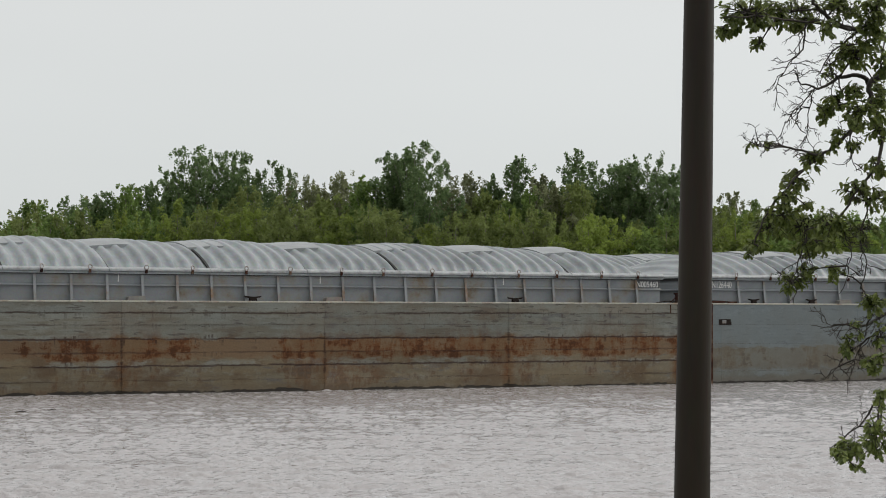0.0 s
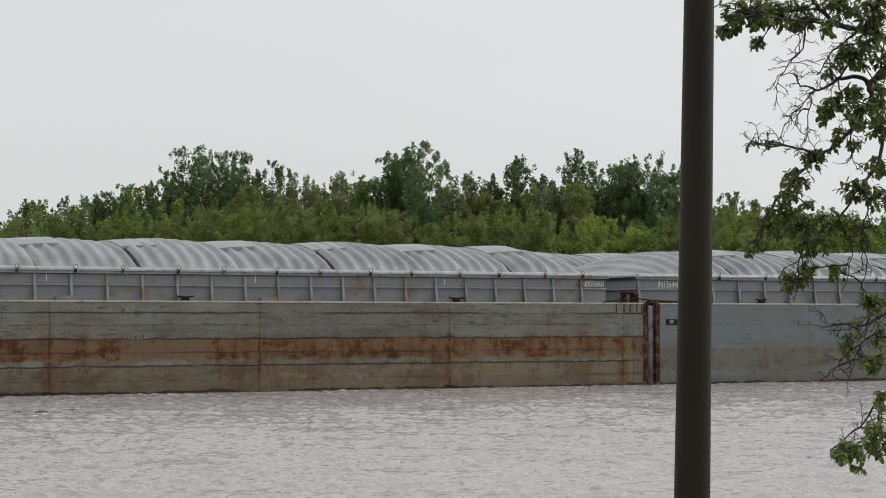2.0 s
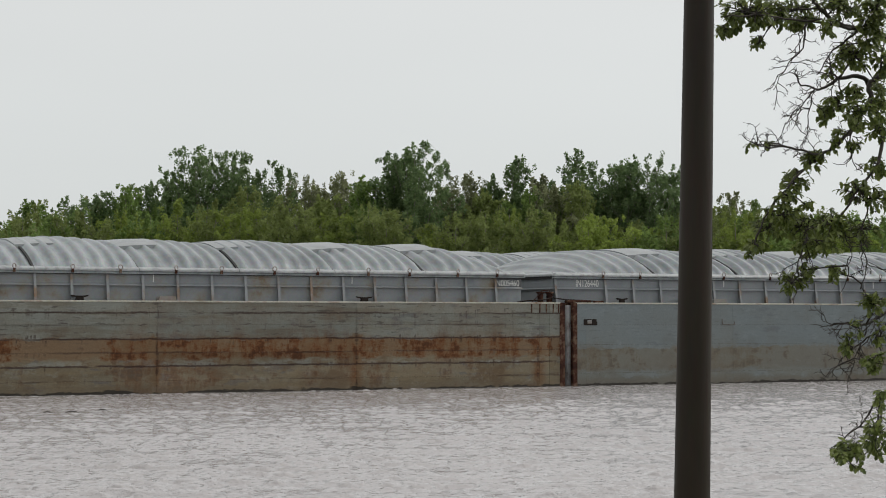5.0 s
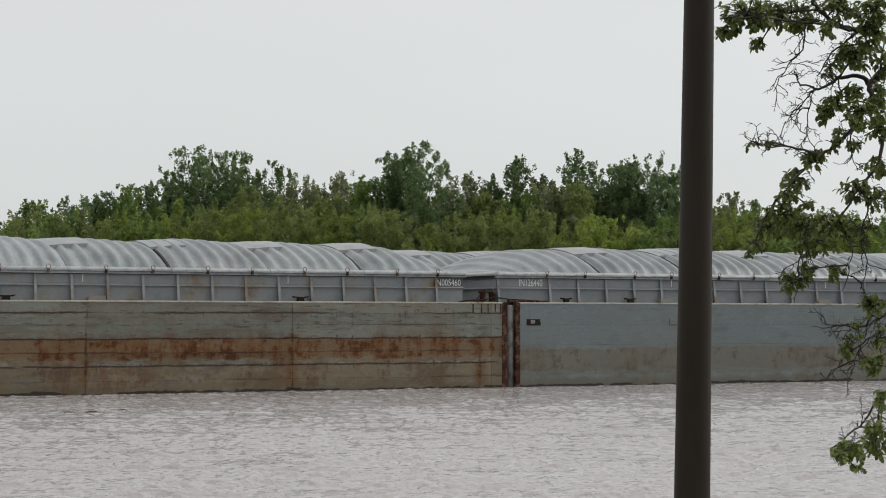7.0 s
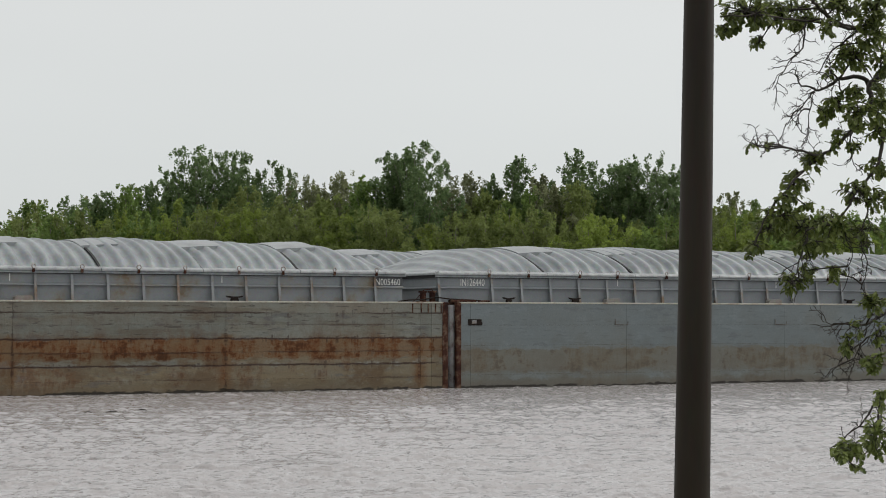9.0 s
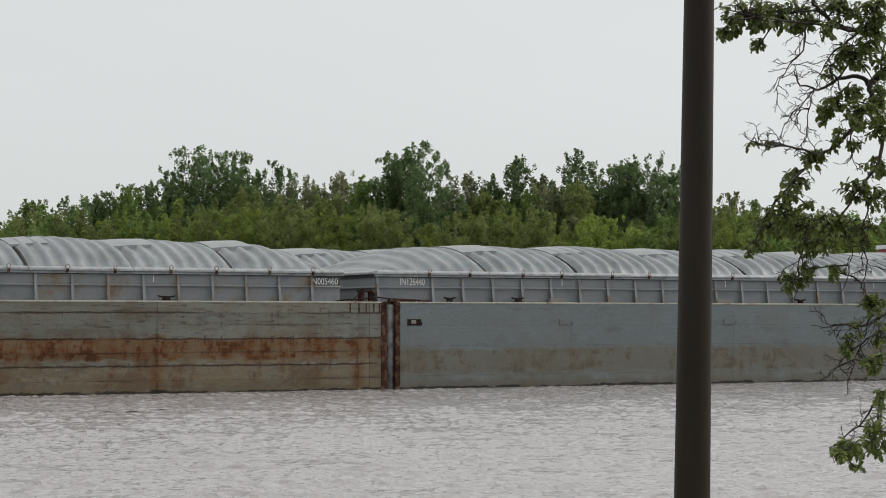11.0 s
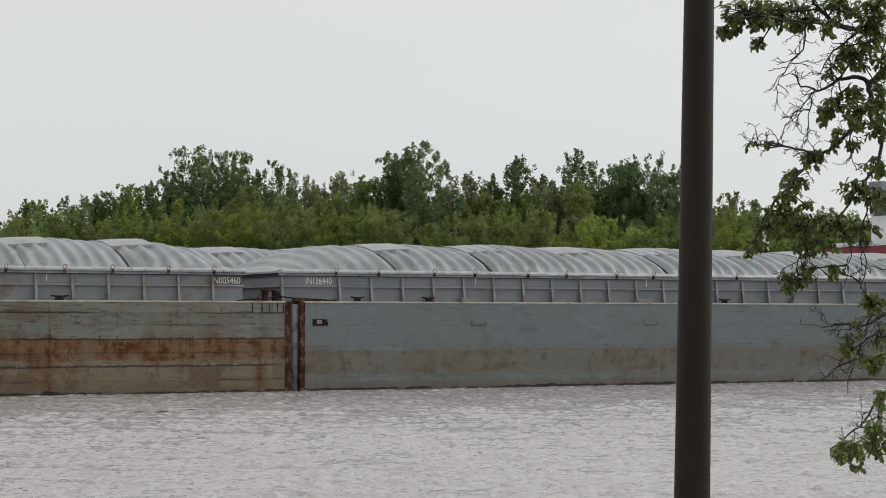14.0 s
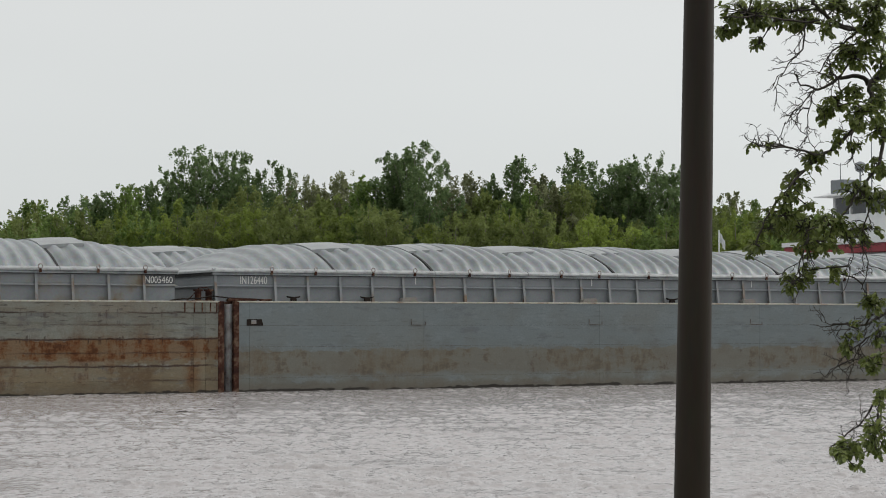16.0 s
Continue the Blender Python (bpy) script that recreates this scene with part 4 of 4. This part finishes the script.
    part("bumper_pipe", bm, PIPE, barge, "grey upright bumper pipe", True)
    bm = bmesh.new()
    box(bm, -0.3, 0.9, 0.2, 0.5, DECK_Z, DECK_Z + 0.12, 0.03)
    box(bm, 1.0, 1.5, 0.1, 0.3, DECK_Z, DECK_Z + 0.10, 0.03)
    part("deck_fitting", bm, RUST, barge, "low rusty deck fitting")
    return barge


rusty = rusty_barge()
blue = blue_barge()


def second_barge():
    """The barge on the far side of the tow; only its covers rise into view."""
    end, length = 31.0, 59.4
    barge = empty("far_barge", pose(*on_tow(end, 10.9), 0, 0, TURN), "grey covered barge on the far side of the tow", "barge", "barges of the tow")
    hull(barge, -length, 0, [-20, -40], [-0.6, 1.7, DECK_Z - 0.03], BLUE_HULL)
    coaming(barge, -length + 3, -1.6, [])
    joints = [-6.3 - 4.3 * i for i in range(12)]
    hatch_cover(barge, joints[0], -1.6, 1)
    for i, (q, p) in enumerate(zip(joints, joints[1:])):
        cover = hatch_cover(barge, p, q, 0, 0.06 * (i % 2))
        cover_flap(cover, p - 0.2)
    return barge


second = second_barge()


# ---- towboat ----
def towboat():
    boat = empty("towboat", pose(*on_tow(33.0, 11.2), 0, 0, TURN), "white river towboat with a dark red deck band", "towboat")
    # local x runs aft, y across, z up
    bm = bmesh.new()
    box(bm, 0, 32, 0.3, 10.3, -0.6, 1.6, 0.15)
    part("hull", bm, DARK_STEEL, boat)
    bm = bmesh.new()
    box(bm, 12.1, 30, 1.0, 9.6, 1.6, 6.5)
    part("deckhouse", bm, WHITE_PAINT, boat)
    bm = bmesh.new()
    box(bm, 11.6, 30.5, 0.7, 9.9, 6.48, 7.0, 0.03)
    part("deck_band", bm, RED_PAINT, boat, "dark red band round the upper deck")
    bm = bmesh.new()
    box(bm, 11.5, 30.6, 0.6, 10.0, 7.0, 7.25)
    part("upper_deck", bm, WHITE_PAINT, boat)
    x0, x1, y0, y1 = 14.1, 19.3, 2.2, 8.4
    bm = bmesh.new()
    box(bm, x0, x1, y0, y1, 7.25, 8.9)
    house = part("wheelhouse", bm, WHITE_PAINT, boat)
    for k, (a, b) in enumerate([(x0 + 0.15 + 1.3 * i, x0 + 1.2 + 1.3 * i) for i in range(4)]):
        bm = bmesh.new()
        box(bm, a, b, y0 + 0.02, y0 + 0.06, 8.9, 9.9)
        part("wheelhouse_window", bm, GLASS, house, "dark wheelhouse window")
    for i in range(4):
        bm = bmesh.new()
        a = y0 + 0.2 + 1.5 * i
        box(bm, x0 + 0.02, x0 + 0.06, a, a + 1.25, 8.9, 9.9)
        part("wheelhouse_window", bm, GLASS, house, "dark wheelhouse window")
    posts = [(x0 + 0.06 + (x1 - x0 - 0.12) * i / 4, y) for i in range(5) for y in (y0 + 0.04, y1 - 0.04)] + [(x0 + 0.04, y0 + (y1 - y0) * i / 4) for i in range(1, 4)]
    for x, y in posts:
        bm = bmesh.new()
        box(bm, x - 0.07, x + 0.07, y - 0.07, y + 0.07, 8.9, 9.95)
        part("window_post", bm, WHITE_PAINT, house)
    bm = bmesh.new()
    box(bm, x1 - 0.1, x1 - 0.02, y0 + 0.12, y1 - 0.12, 8.9, 9.95)
    part("wheelhouse_back", bm, WHITE_PAINT, house)
    bm = bmesh.new()
    prism(bm, [(x0 - 1.0, 9.95), (x0 - 1.0, 10.01), (x0 + 0.4, 10.33), (x1 + 0.6, 10.33), (x1 + 0.9, 9.95)], "y", y0 - 0.6, y1 + 0.6)
    part("roof", bm, WHITE_PAINT, house)
    bm = bmesh.new()
    box(bm, x0 - 0.4, x0 + 0.8, 7.0, 8.2, 10.12, 10.95, 0.05)
    box(bm, x0 + 2.6, x0 + 3.6, y0 + 2.0, y0 + 3.6, 10.33, 10.85, 0.05)
    part("roof_box", bm, COAMING, boat, "grey equipment box on the roof")
    for x, y, h in ((x0 - 0.1, 7.6, 1.7), (x0 + 0.5, 5.5, 3.6), (x0 + 0.9, 4.6, 3.0), (x0 + 3.2, 5.0, 3.4), (x0 + 4.4, 4.0, 4.8), (x0 + 4.0, 6.5, 3.0)):
        bm = bmesh.new()
        tube(bm, [(x, y, 10.25), (x, y, 10.25 + h)], [0.045, 0.02], 6)
        part("mast", bm, COAMING, boat, "thin grey mast")
    bm = bmesh.new()
    box(bm, x0 + 2.4, x0 + 4.6, 4.3, 4.42, 12.15, 12.3)
    tube(bm, [(x0 + 3.5, 4.36, 10.33), (x0 + 3.5, 4.36, 12.15)], [0.09, 0.06], 8)
    part("radar", bm, WHITE_PAINT, boat, "white radar bar on a post")
    bm = bmesh.new()
    bmesh.ops.create_uvsphere(bm, u_segments=14, v_segments=9, radius=0.33, matrix=Matrix.Translation((x0 + 0.4, 6.4, 11.65)))
    tube(bm, [(x0 + 0.4, 6.4, 10.28), (x0 + 0.4, 6.4, 11.4)], [0.06, 0.06], 8)
    part("searchlight", bm, COAMING, boat, "grey round searchlight", True)
    for i in range(12):
        bm = bmesh.new()
        x = 11.7 + 1.5 * i
        tube(bm, [(x, 0.75, 7.25), (x, 0.75, 8.3)], [0.03, 0.03], 5)
        part("rail_post", bm, WHITE_PAINT, boat)
    for z in (7.75, 8.3):
        bm = bmesh.new()
        tube(bm, [(11.7, 0.75, z), (28.2, 0.75, z)], [0.028, 0.028], 5)
        part("hand_rail", bm, WHITE_PAINT, boat)
    bm = bmesh.new()
    tube(bm, [(0.3, 0.4, 1.5), (0.3, 0.4, 7.4)], [0.05, 0.035], 8)
    staff = part("jackstaff", bm, WHITE_PAINT, boat, "white jackstaff")
    bm = bmesh.new()
    for i in range(6):
        a = [bm.verts.new((0.34 + 0.052 * q, 0.4 + 0.06 * math.sin(q * 1.9), z - 0.085 * q)) for q, z in ((i, 7.35), (i + 1, 7.35), (i + 1, 6.85), (i, 6.85))]
        bm.faces.new(a)
    bmesh.ops.solidify(bm, geom=bm.faces, thickness=0.015)
    part("pennant", bm, WHITE_PAINT, staff, "small white flag")
    return boat


boat = towboat()


# ---- driftwood ----
def stick(x, y, length, thick):
    bm = bmesh.new()
    tube(bm, [(-length / 2, 0, 0), (-length * 0.1, 0.03, 0.035), (length * 0.3, 0.0, 0.03), (length / 2, -0.02, -0.01)], [thick * 0.5, thick, thick * 0.8, thick * 0.3], 7)
    ob = finish("driftwood", bm, DRIFTWOOD, smooth=True)
    ob.matrix_basis = pose(x, y, 0.015)
    return tagged(ob, "dark wet stick floating on the river", "driftwood", "floating sticks")



# ---- the oak on the bank ----
def oak_leaf(bm, at, way, up, length):
    """One lobed leaf, folded a little along its midrib."""
    way = way.normalized()
    side = way.cross(up).normalized()
    lift = side.cross(way)
    rows = ((0.0, 0.03), (0.22, 0.20), (0.34, 0.13), (0.52, 0.31), (0.64, 0.19), (0.80, 0.25), (0.93, 0.10))
    mid = [bm.verts.new(at + way * (length * a) - lift * (0.25 * length * a * a)) for a, w in rows]
    tip = bm.verts.new(at + way * length - lift * (0.26 * length))
    for s in (1, -1):
        edge = [bm.verts.new(at + way * (length * a) - lift * (0.25 * length * a * a) + side * (s * w * length) + lift * (0.3 * w * length)) for a, w in rows]
        for i in range(len(rows) - 1):
            q = (mid[i], mid[i + 1], edge[i + 1], edge[i])
            bm.faces.new(q if s > 0 else q[::-1])
        q = (mid[-1], tip, edge[-1])
        bm.faces.new(q if s > 0 else q[::-1])


def twigs(bm, rng, line, thick, reach):
    """Crooked dead twigs along a line, forking towards their ends."""
    def crooked(at, d, size, r, forks):
        pts, p = [at], at
        for i in range(4):
            d = (d + Vector((rng.uniform(-0.75, 0.75), rng.uniform(-0.4, 0.4), rng.uniform(-0.7, 0.6)))).normalized()
            p = p + d * size * 0.28
            pts.append(p)
            if forks and i in (0, 1, 2) and rng.random() < 0.75:
                crooked(p, (d + Vector((rng.uniform(-1, 1), rng.uniform(-0.4, 0.4), rng.uniform(-1, 0.8)))).normalized(), size * rng.uniform(0.3, 0.6), r * 0.7, forks - 1)
        tube(bm, pts, [r, r * 0.9, r * 0.8, r * 0.65, r * 0.45], 4)

    pts = [Vector(p) for p in line]
    for a, b in zip(pts, pts[1:]):
        n = max(1, int((b - a).length / 0.05))
        for i in range(n):
            s = a.lerp(b, (i + rng.random()) / n)
            d = ((b - a).normalized() * rng.uniform(0.2, 1.0) + Vector((rng.uniform(-1, 1), rng.uniform(-0.5, 0.5), rng.uniform(-1, 0.8)))).normalized()
            crooked(s, d, reach * rng.uniform(0.4, 1.2), thick, 2)


def oak_limb(tree, name, seed, lines, bare, tufts):
    """A limb with its side branches, its dead twigs and its leaves; the limb hangs from its thick end, about which it sways."""
    rng = random.Random(seed)
    base = Vector(lines[0][0][0])
    wood, leaves = bmesh.new(), bmesh.new()
    spine = []
    for line, r0, r1 in lines:
        pts = [Vector(p) - base for p in line]
        fine = []
        for i in range(len(pts) - 1):
            p0, p1, p2, p3 = pts[max(i - 1, 0)], pts[i], pts[i + 1], pts[min(i + 2, len(pts) - 1)]
            for q in range(4):
                s = q / 4
                fine.append(0.5 * (2 * p1 + (p2 - p0) * s + (2 * p0 - 5 * p1 + 4 * p2 - p3) * s * s + (3 * p1 - p0 - 3 * p2 + p3) * s ** 3) + Vector((rng.uniform(-1, 1), rng.uniform(-1, 1), rng.uniform(-1, 1))) * 0.013)
        fine.append(pts[-1])
        n = len(fine) - 1
        tube(wood, fine, [r0 + (r1 - r0) * (i / n) ** 0.42 for i in range(n + 1)], 8)
        spine += fine
    for i in bare:
        line = [Vector(p) - base for p in lines[i][0]]
        twigs(wood, rng, line[-5:], 0.0042, 0.19)
    for cx, cy, cz, rx, rz, count in tufts:
        heart = Vector((cx, cy, cz)) - base
        stem = min(spine, key=lambda q: (q - heart).length)
        bow = stem.lerp(heart, 0.5) + Vector((rng.uniform(-0.04, 0.04), rng.uniform(-0.03, 0.03), rng.uniform(0.0, 0.05)))
        tube(wood, [stem, bow, heart], [0.0085, 0.0065, 0.0045], 5)
        boughs = [stem, bow, bow.lerp(heart, 0.5), heart]
        for _ in range(round(count * 3.7)):
            a, r = rng.uniform(0, 6.283), math.sqrt(rng.random()) * (1.25 if rng.random() < 0.2 else 1.0)
            c = Vector((cx + rx * r * math.cos(a), cy + rng.uniform(-0.15, 0.15), cz + rz * r * math.sin(a))) - base
            root = min(boughs, key=lambda q: (q - c).length)
            bend = root.lerp(c, 0.55) + Vector((rng.uniform(-0.03, 0.03), rng.uniform(-0.03, 0.03), rng.uniform(-0.01, 0.05)))
            tube(wood, [root, bend, c], [0.0042, 0.0034, 0.0022], 4)
            out = (c - bend).normalized()
            for k in range(rng.randint(5, 8)):
                way = (out * rng.uniform(0.1, 0.9) + Vector((rng.uniform(-1, 1), rng.uniform(-1, 1), rng.uniform(-1.0, 0.55)))).normalized()
                up = Vector((rng.uniform(-0.5, 0.5), rng.uniform(-0.7, 0.3), 1))
                oak_leaf(leaves, c - out * rng.uniform(0, 0.05), way, up, rng.uniform(0.036, 0.073))
    limb = part(name, wood, BARK, tree, smooth=True)
    limb.location = base - tree.location
    part("leaves", leaves, OAK_LEAF, limb, "fresh green lobed oak leaves")
    return limb


oak = empty("oak_tree", pose(5.9, 16.4, 0.5), "oak on the bank with dark twigs and fresh leaves", "tree")
bm = bmesh.new()
tube(bm, [(0, 0, -0.5), (0.02, 0, 0.3), (0.05, 0, 2.0), (-0.02, 0.02, 3.6), (0.08, 0, 5.5), (0.2, 0, 7.5)], [0.42, 0.30, 0.25, 0.22, 0.16, 0.07], 14)
part("trunk", bm, BARK, oak, smooth=True)
upper_limb = oak_limb(oak, "upper_limb", 20, [
    ([(5.9, 16.4, 5.52), (4.12, 16.18, 5.02), (3.73, 16.07, 5.12), (3.41, 15.95, 5.18), (3.21, 15.83, 5.23), (3.08, 15.72, 5.33), (2.99, 15.6, 5.42)], 0.05, 0.012),
    ([(3.4, 15.9, 5.17), (3.08, 15.75, 5.2), (2.79, 15.6, 5.2), (2.53, 15.45, 5.2), (2.25, 15.3, 5.16)], 0.018, 0.005),
    ([(3.47, 15.9, 5.16), (3.3, 15.83, 5.02), (3.17, 15.77, 4.9), (3.07, 15.7, 4.75)], 0.014, 0.004),
    ([(2.98, 15.7, 5.17), (2.96, 15.65, 4.99), (2.85, 15.6, 4.86), (2.76, 15.55, 4.74), (2.68, 15.5, 4.6)], 0.011, 0.003),
    ([(3.34, 15.9, 5.27), (3.54, 16.0, 5.4), (3.7, 16.1, 5.51)], 0.015, 0.008),
], [0, 2, 3], [
    (2.48, 15.55, 5.24, 0.239, 0.13, 20), (2.32, 15.64, 5.12, 0.087, 0.065, 5), (2.86, 15.98, 5.31, 0.245, 0.123, 18), (2.97, 15.85, 5.2, 0.133, 0.077, 6),
    (3.13, 15.56, 5.13, 0.054, 0.065, 3), (2.61, 15.76, 5.02, 0.066, 0.044, 2), (3.36, 15.79, 5.3, 0.132, 0.088, 6), (3.53, 15.6, 5.27, 0.109, 0.109, 9),
    (3.65, 15.94, 4.92, 0.067, 0.133, 5), (3.46, 15.57, 5.0, 0.087, 0.065, 4), (3.48, 15.73, 5.16, 0.088, 0.066, 4), (3.23, 15.81, 5.37, 0.132, 0.055, 6),
    (3.59, 15.76, 4.65, 0.066, 0.088, 4),
])
middle_limb = oak_limb(oak, "middle_limb", 21, [
    ([(5.9, 16.4, 5.19), (4.16, 16.33, 4.93), (3.77, 16.27, 4.86), (3.63, 16.2, 4.75), (3.51, 16.13, 4.79), (3.32, 16.07, 4.77), (3.2, 16.0, 4.69), (3.07, 15.93, 4.67), (2.95, 15.87, 4.71), (2.91, 15.8, 4.8)], 0.055, 0.004),
    ([(3.09, 15.9, 4.67), (3.01, 15.83, 4.57), (2.9, 15.77, 4.45), (2.8, 15.7, 4.35)], 0.009, 0.003),
    ([(3.07, 15.9, 4.6), (3.03, 15.85, 4.44), (2.99, 15.8, 4.21)], 0.008, 0.003),
    ([(3.31, 16.0, 4.76), (3.43, 16.05, 4.91), (3.56, 16.1, 5.01)], 0.012, 0.005),
    ([(3.31, 16.0, 4.76), (3.31, 15.9, 4.6), (3.22, 15.8, 4.46)], 0.01, 0.004),
], [0, 1, 2], [
    (3.41, 15.85, 4.92, 0.166, 0.1, 12), (3.29, 15.94, 4.56, 0.122, 0.078, 7), (3.21, 16.07, 4.47, 0.09, 0.079, 5), (3.59, 15.67, 5.08, 0.066, 0.087, 3),
    (3.22, 15.89, 4.8, 0.055, 0.067, 2), (3.42, 15.92, 4.65, 0.089, 0.067, 4), (3.57, 15.68, 4.49, 0.066, 0.109, 5),
])
lower_limb = oak_limb(oak, "lower_limb", 22, [
    ([(5.9, 16.4, 5.0), (4.17, 16.22, 4.78), (3.81, 16.14, 4.83), (3.6, 16.05, 4.73), (3.57, 15.97, 4.59), (3.42, 15.89, 4.36), (3.26, 15.81, 4.19), (3.11, 15.73, 4.1), (2.97, 15.65, 4.12), (2.78, 15.56, 4.16), (2.61, 15.48, 4.14), (2.47, 15.4, 4.18)], 0.055, 0.004),
    ([(3.13, 15.8, 4.1), (2.92, 15.73, 3.94), (2.79, 15.65, 3.78), (2.65, 15.57, 3.63), (2.52, 15.5, 3.36)], 0.016, 0.005),
    ([(3.62, 16.2, 4.62), (3.68, 16.08, 4.35), (3.63, 15.96, 4.03), (3.45, 15.84, 3.84), (3.24, 15.72, 3.57), (2.95, 15.6, 3.47)], 0.03, 0.006),
    ([(3.44, 16.0, 4.37), (3.4, 15.95, 4.16), (3.44, 15.9, 3.98)], 0.01, 0.003),
    ([(2.95, 15.6, 3.47), (2.95, 15.57, 3.39), (2.87, 15.53, 3.17), (2.81, 15.5, 3.06)], 0.008, 0.004),
    ([(3.24, 15.7, 3.57), (3.34, 15.7, 3.33), (3.32, 15.7, 3.15)], 0.008, 0.003),
    ([(3.44, 15.8, 3.84), (3.51, 15.82, 3.64), (3.44, 15.85, 3.43), (3.50, 15.87, 3.22), (3.46, 15.9, 3.0)], 0.01, 0.004),
], [0, 3, 4, 5, 6], [
    (3.37, 15.5, 4.43, 0.108, 0.141, 10), (3.66, 16.08, 4.35, 0.09, 0.112, 6), (3.24, 15.68, 4.27, 0.055, 0.044, 2), (3.2, 15.69, 4.17, 0.044, 0.033, 1),
    (2.58, 16.04, 4.22, 0.04, 0.027, 1), (2.7, 15.85, 4.2, 0.04, 0.027, 1), (3.06, 15.78, 4.06, 0.099, 0.088, 6), (2.94, 15.96, 3.89, 0.111, 0.089, 6),
    (2.79, 15.52, 3.75, 0.087, 0.065, 5), (3.42, 15.92, 4.2, 0.044, 0.056, 2), (2.98, 15.72, 3.69, 0.055, 0.033, 2), (2.75, 15.55, 3.6, 0.13, 0.087, 8),
    (2.7, 15.9, 3.51, 0.133, 0.1, 8), (3.0, 16.06, 3.52, 0.179, 0.112, 12), (3.18, 15.62, 3.52, 0.153, 0.109, 10), (3.41, 15.88, 3.8, 0.111, 0.089, 7),
    (3.56, 15.68, 3.74, 0.088, 0.109, 6), (3.46, 15.95, 3.47, 0.156, 0.1, 9), (2.59, 15.93, 3.36, 0.089, 0.044, 4), (3.05, 15.63, 3.34, 0.196, 0.065, 8),
    (3.64, 16.0, 4.03, 0.089, 0.089, 5), (2.89, 15.89, 3.05, 0.093, 0.078, 6), (3.0, 15.91, 3.16, 0.056, 0.056, 3), (3.27, 15.99, 3.14, 0.033, 0.078, 3),
    (2.55, 15.76, 3.3, 0.04, 0.033, 2),
])
hanging_limb = oak_limb(oak, "hanging_limb", 23, [
    ([(5.9, 16.4, 3.52), (4.2, 16.38, 3.1), (3.75, 16.26, 2.8), (3.55, 16.14, 2.71), (3.34, 16.02, 2.71), (3.18, 15.9, 2.69)], 0.04, 0.004),
    ([(3.95, 16.3, 2.94), (3.75, 16.23, 2.71), (3.52, 16.15, 2.56), (3.33, 16.07, 2.4), (3.2, 16.0, 2.26)], 0.02, 0.003),
    ([(3.65, 16.2, 2.65), (3.68, 16.15, 2.49), (3.65, 16.1, 2.33)], 0.01, 0.004),
    ([(3.51, 16.1, 2.56), (3.45, 16.1, 2.42), (3.42, 16.1, 2.29)], 0.007, 0.003),
], [0, 1, 3], [
    (3.58, 15.96, 2.88, 0.1, 0.078, 7), (3.37, 16.03, 2.53, 0.063, 0.078, 4), (3.5, 15.56, 2.39, 0.098, 0.087, 7), (3.65, 16.01, 2.6, 0.056, 0.089, 3),
    (3.41, 15.74, 2.67, 0.044, 0.044, 1),
])
low_limb = oak_limb(oak, "low_limb", 24, [
    ([(5.9, 16.4, 3.06), (4.2, 16.42, 2.49), (3.77, 16.34, 2.15), (3.63, 16.26, 2.01), (3.46, 16.18, 1.81), (3.24, 16.1, 1.67)], 0.03, 0.004),
    ([(3.71, 16.3, 2.1), (3.68, 16.27, 1.9), (3.63, 16.23, 1.72), (3.48, 16.2, 1.54)], 0.012, 0.004),
], [0], [
    (3.33, 15.79, 1.68, 0.132, 0.088, 8), (3.2, 15.59, 1.63, 0.054, 0.065, 3), (3.58, 15.92, 1.79, 0.1, 0.178, 10), (3.36, 15.68, 1.54, 0.022, 0.033, 1),
    (3.65, 16.02, 2.09, 0.056, 0.089, 3),
])

# ---- what moves ----
DRIFT = 0.311                     # the river's flow, to the right
sticks = [(stick(-11.18, 58.9, 0.26, 0.018), -11.18, 58.9), (stick(-10.49, 59.2, 0.42, 0.022), -10.49, 59.2), (stick(-9.77, 60.4, 0.34, 0.016), -9.77, 60.4)]


def even(place):
    """Rows for a steady pace from the start to the end."""
    return [(t, place(t)) for t in (0.0, 1 / 30, 1.0, 2.0, 4.0, 6.0, 8.0, 10.0, 12.0, 14.0, 15.0, 16.0 - 1 / 30, 16.0)]


def motions():
    for ob, s, d, z in ((rusty, 1.42, 0.0, 0.0), (blue, 2.2, 0.0, 0.0), (second, 31.0, 10.9, 0.17), (boat, 33.0, 11.2, 0.0)):
        walk(ob, even(lambda t: pose(*on_tow(s, d, z, t), 0, 0, TURN)))
    walk(water, even(lambda t: pose(DRIFT * (t - 8), 0, -0.13)))
    for ob, x, y in sticks:
        walk(ob, even(lambda t: pose(x + DRIFT * (t - 8), y, -0.115)))

    for k, limb in enumerate((upper_limb, middle_limb, lower_limb, hanging_limb, low_limb)):
        x, y, z = limb.location
        walk(limb, [(t / 2, pose(x, y, z, 0.10 * math.sin(0.9 * t + k), 0.14 * math.sin(0.8 * t + 1.9 * k) + 0.07 * math.sin(1.9 * t + k), 0.2 * math.sin(0.7 * t + 2.3 * k))) for t in range(33)])


motions()
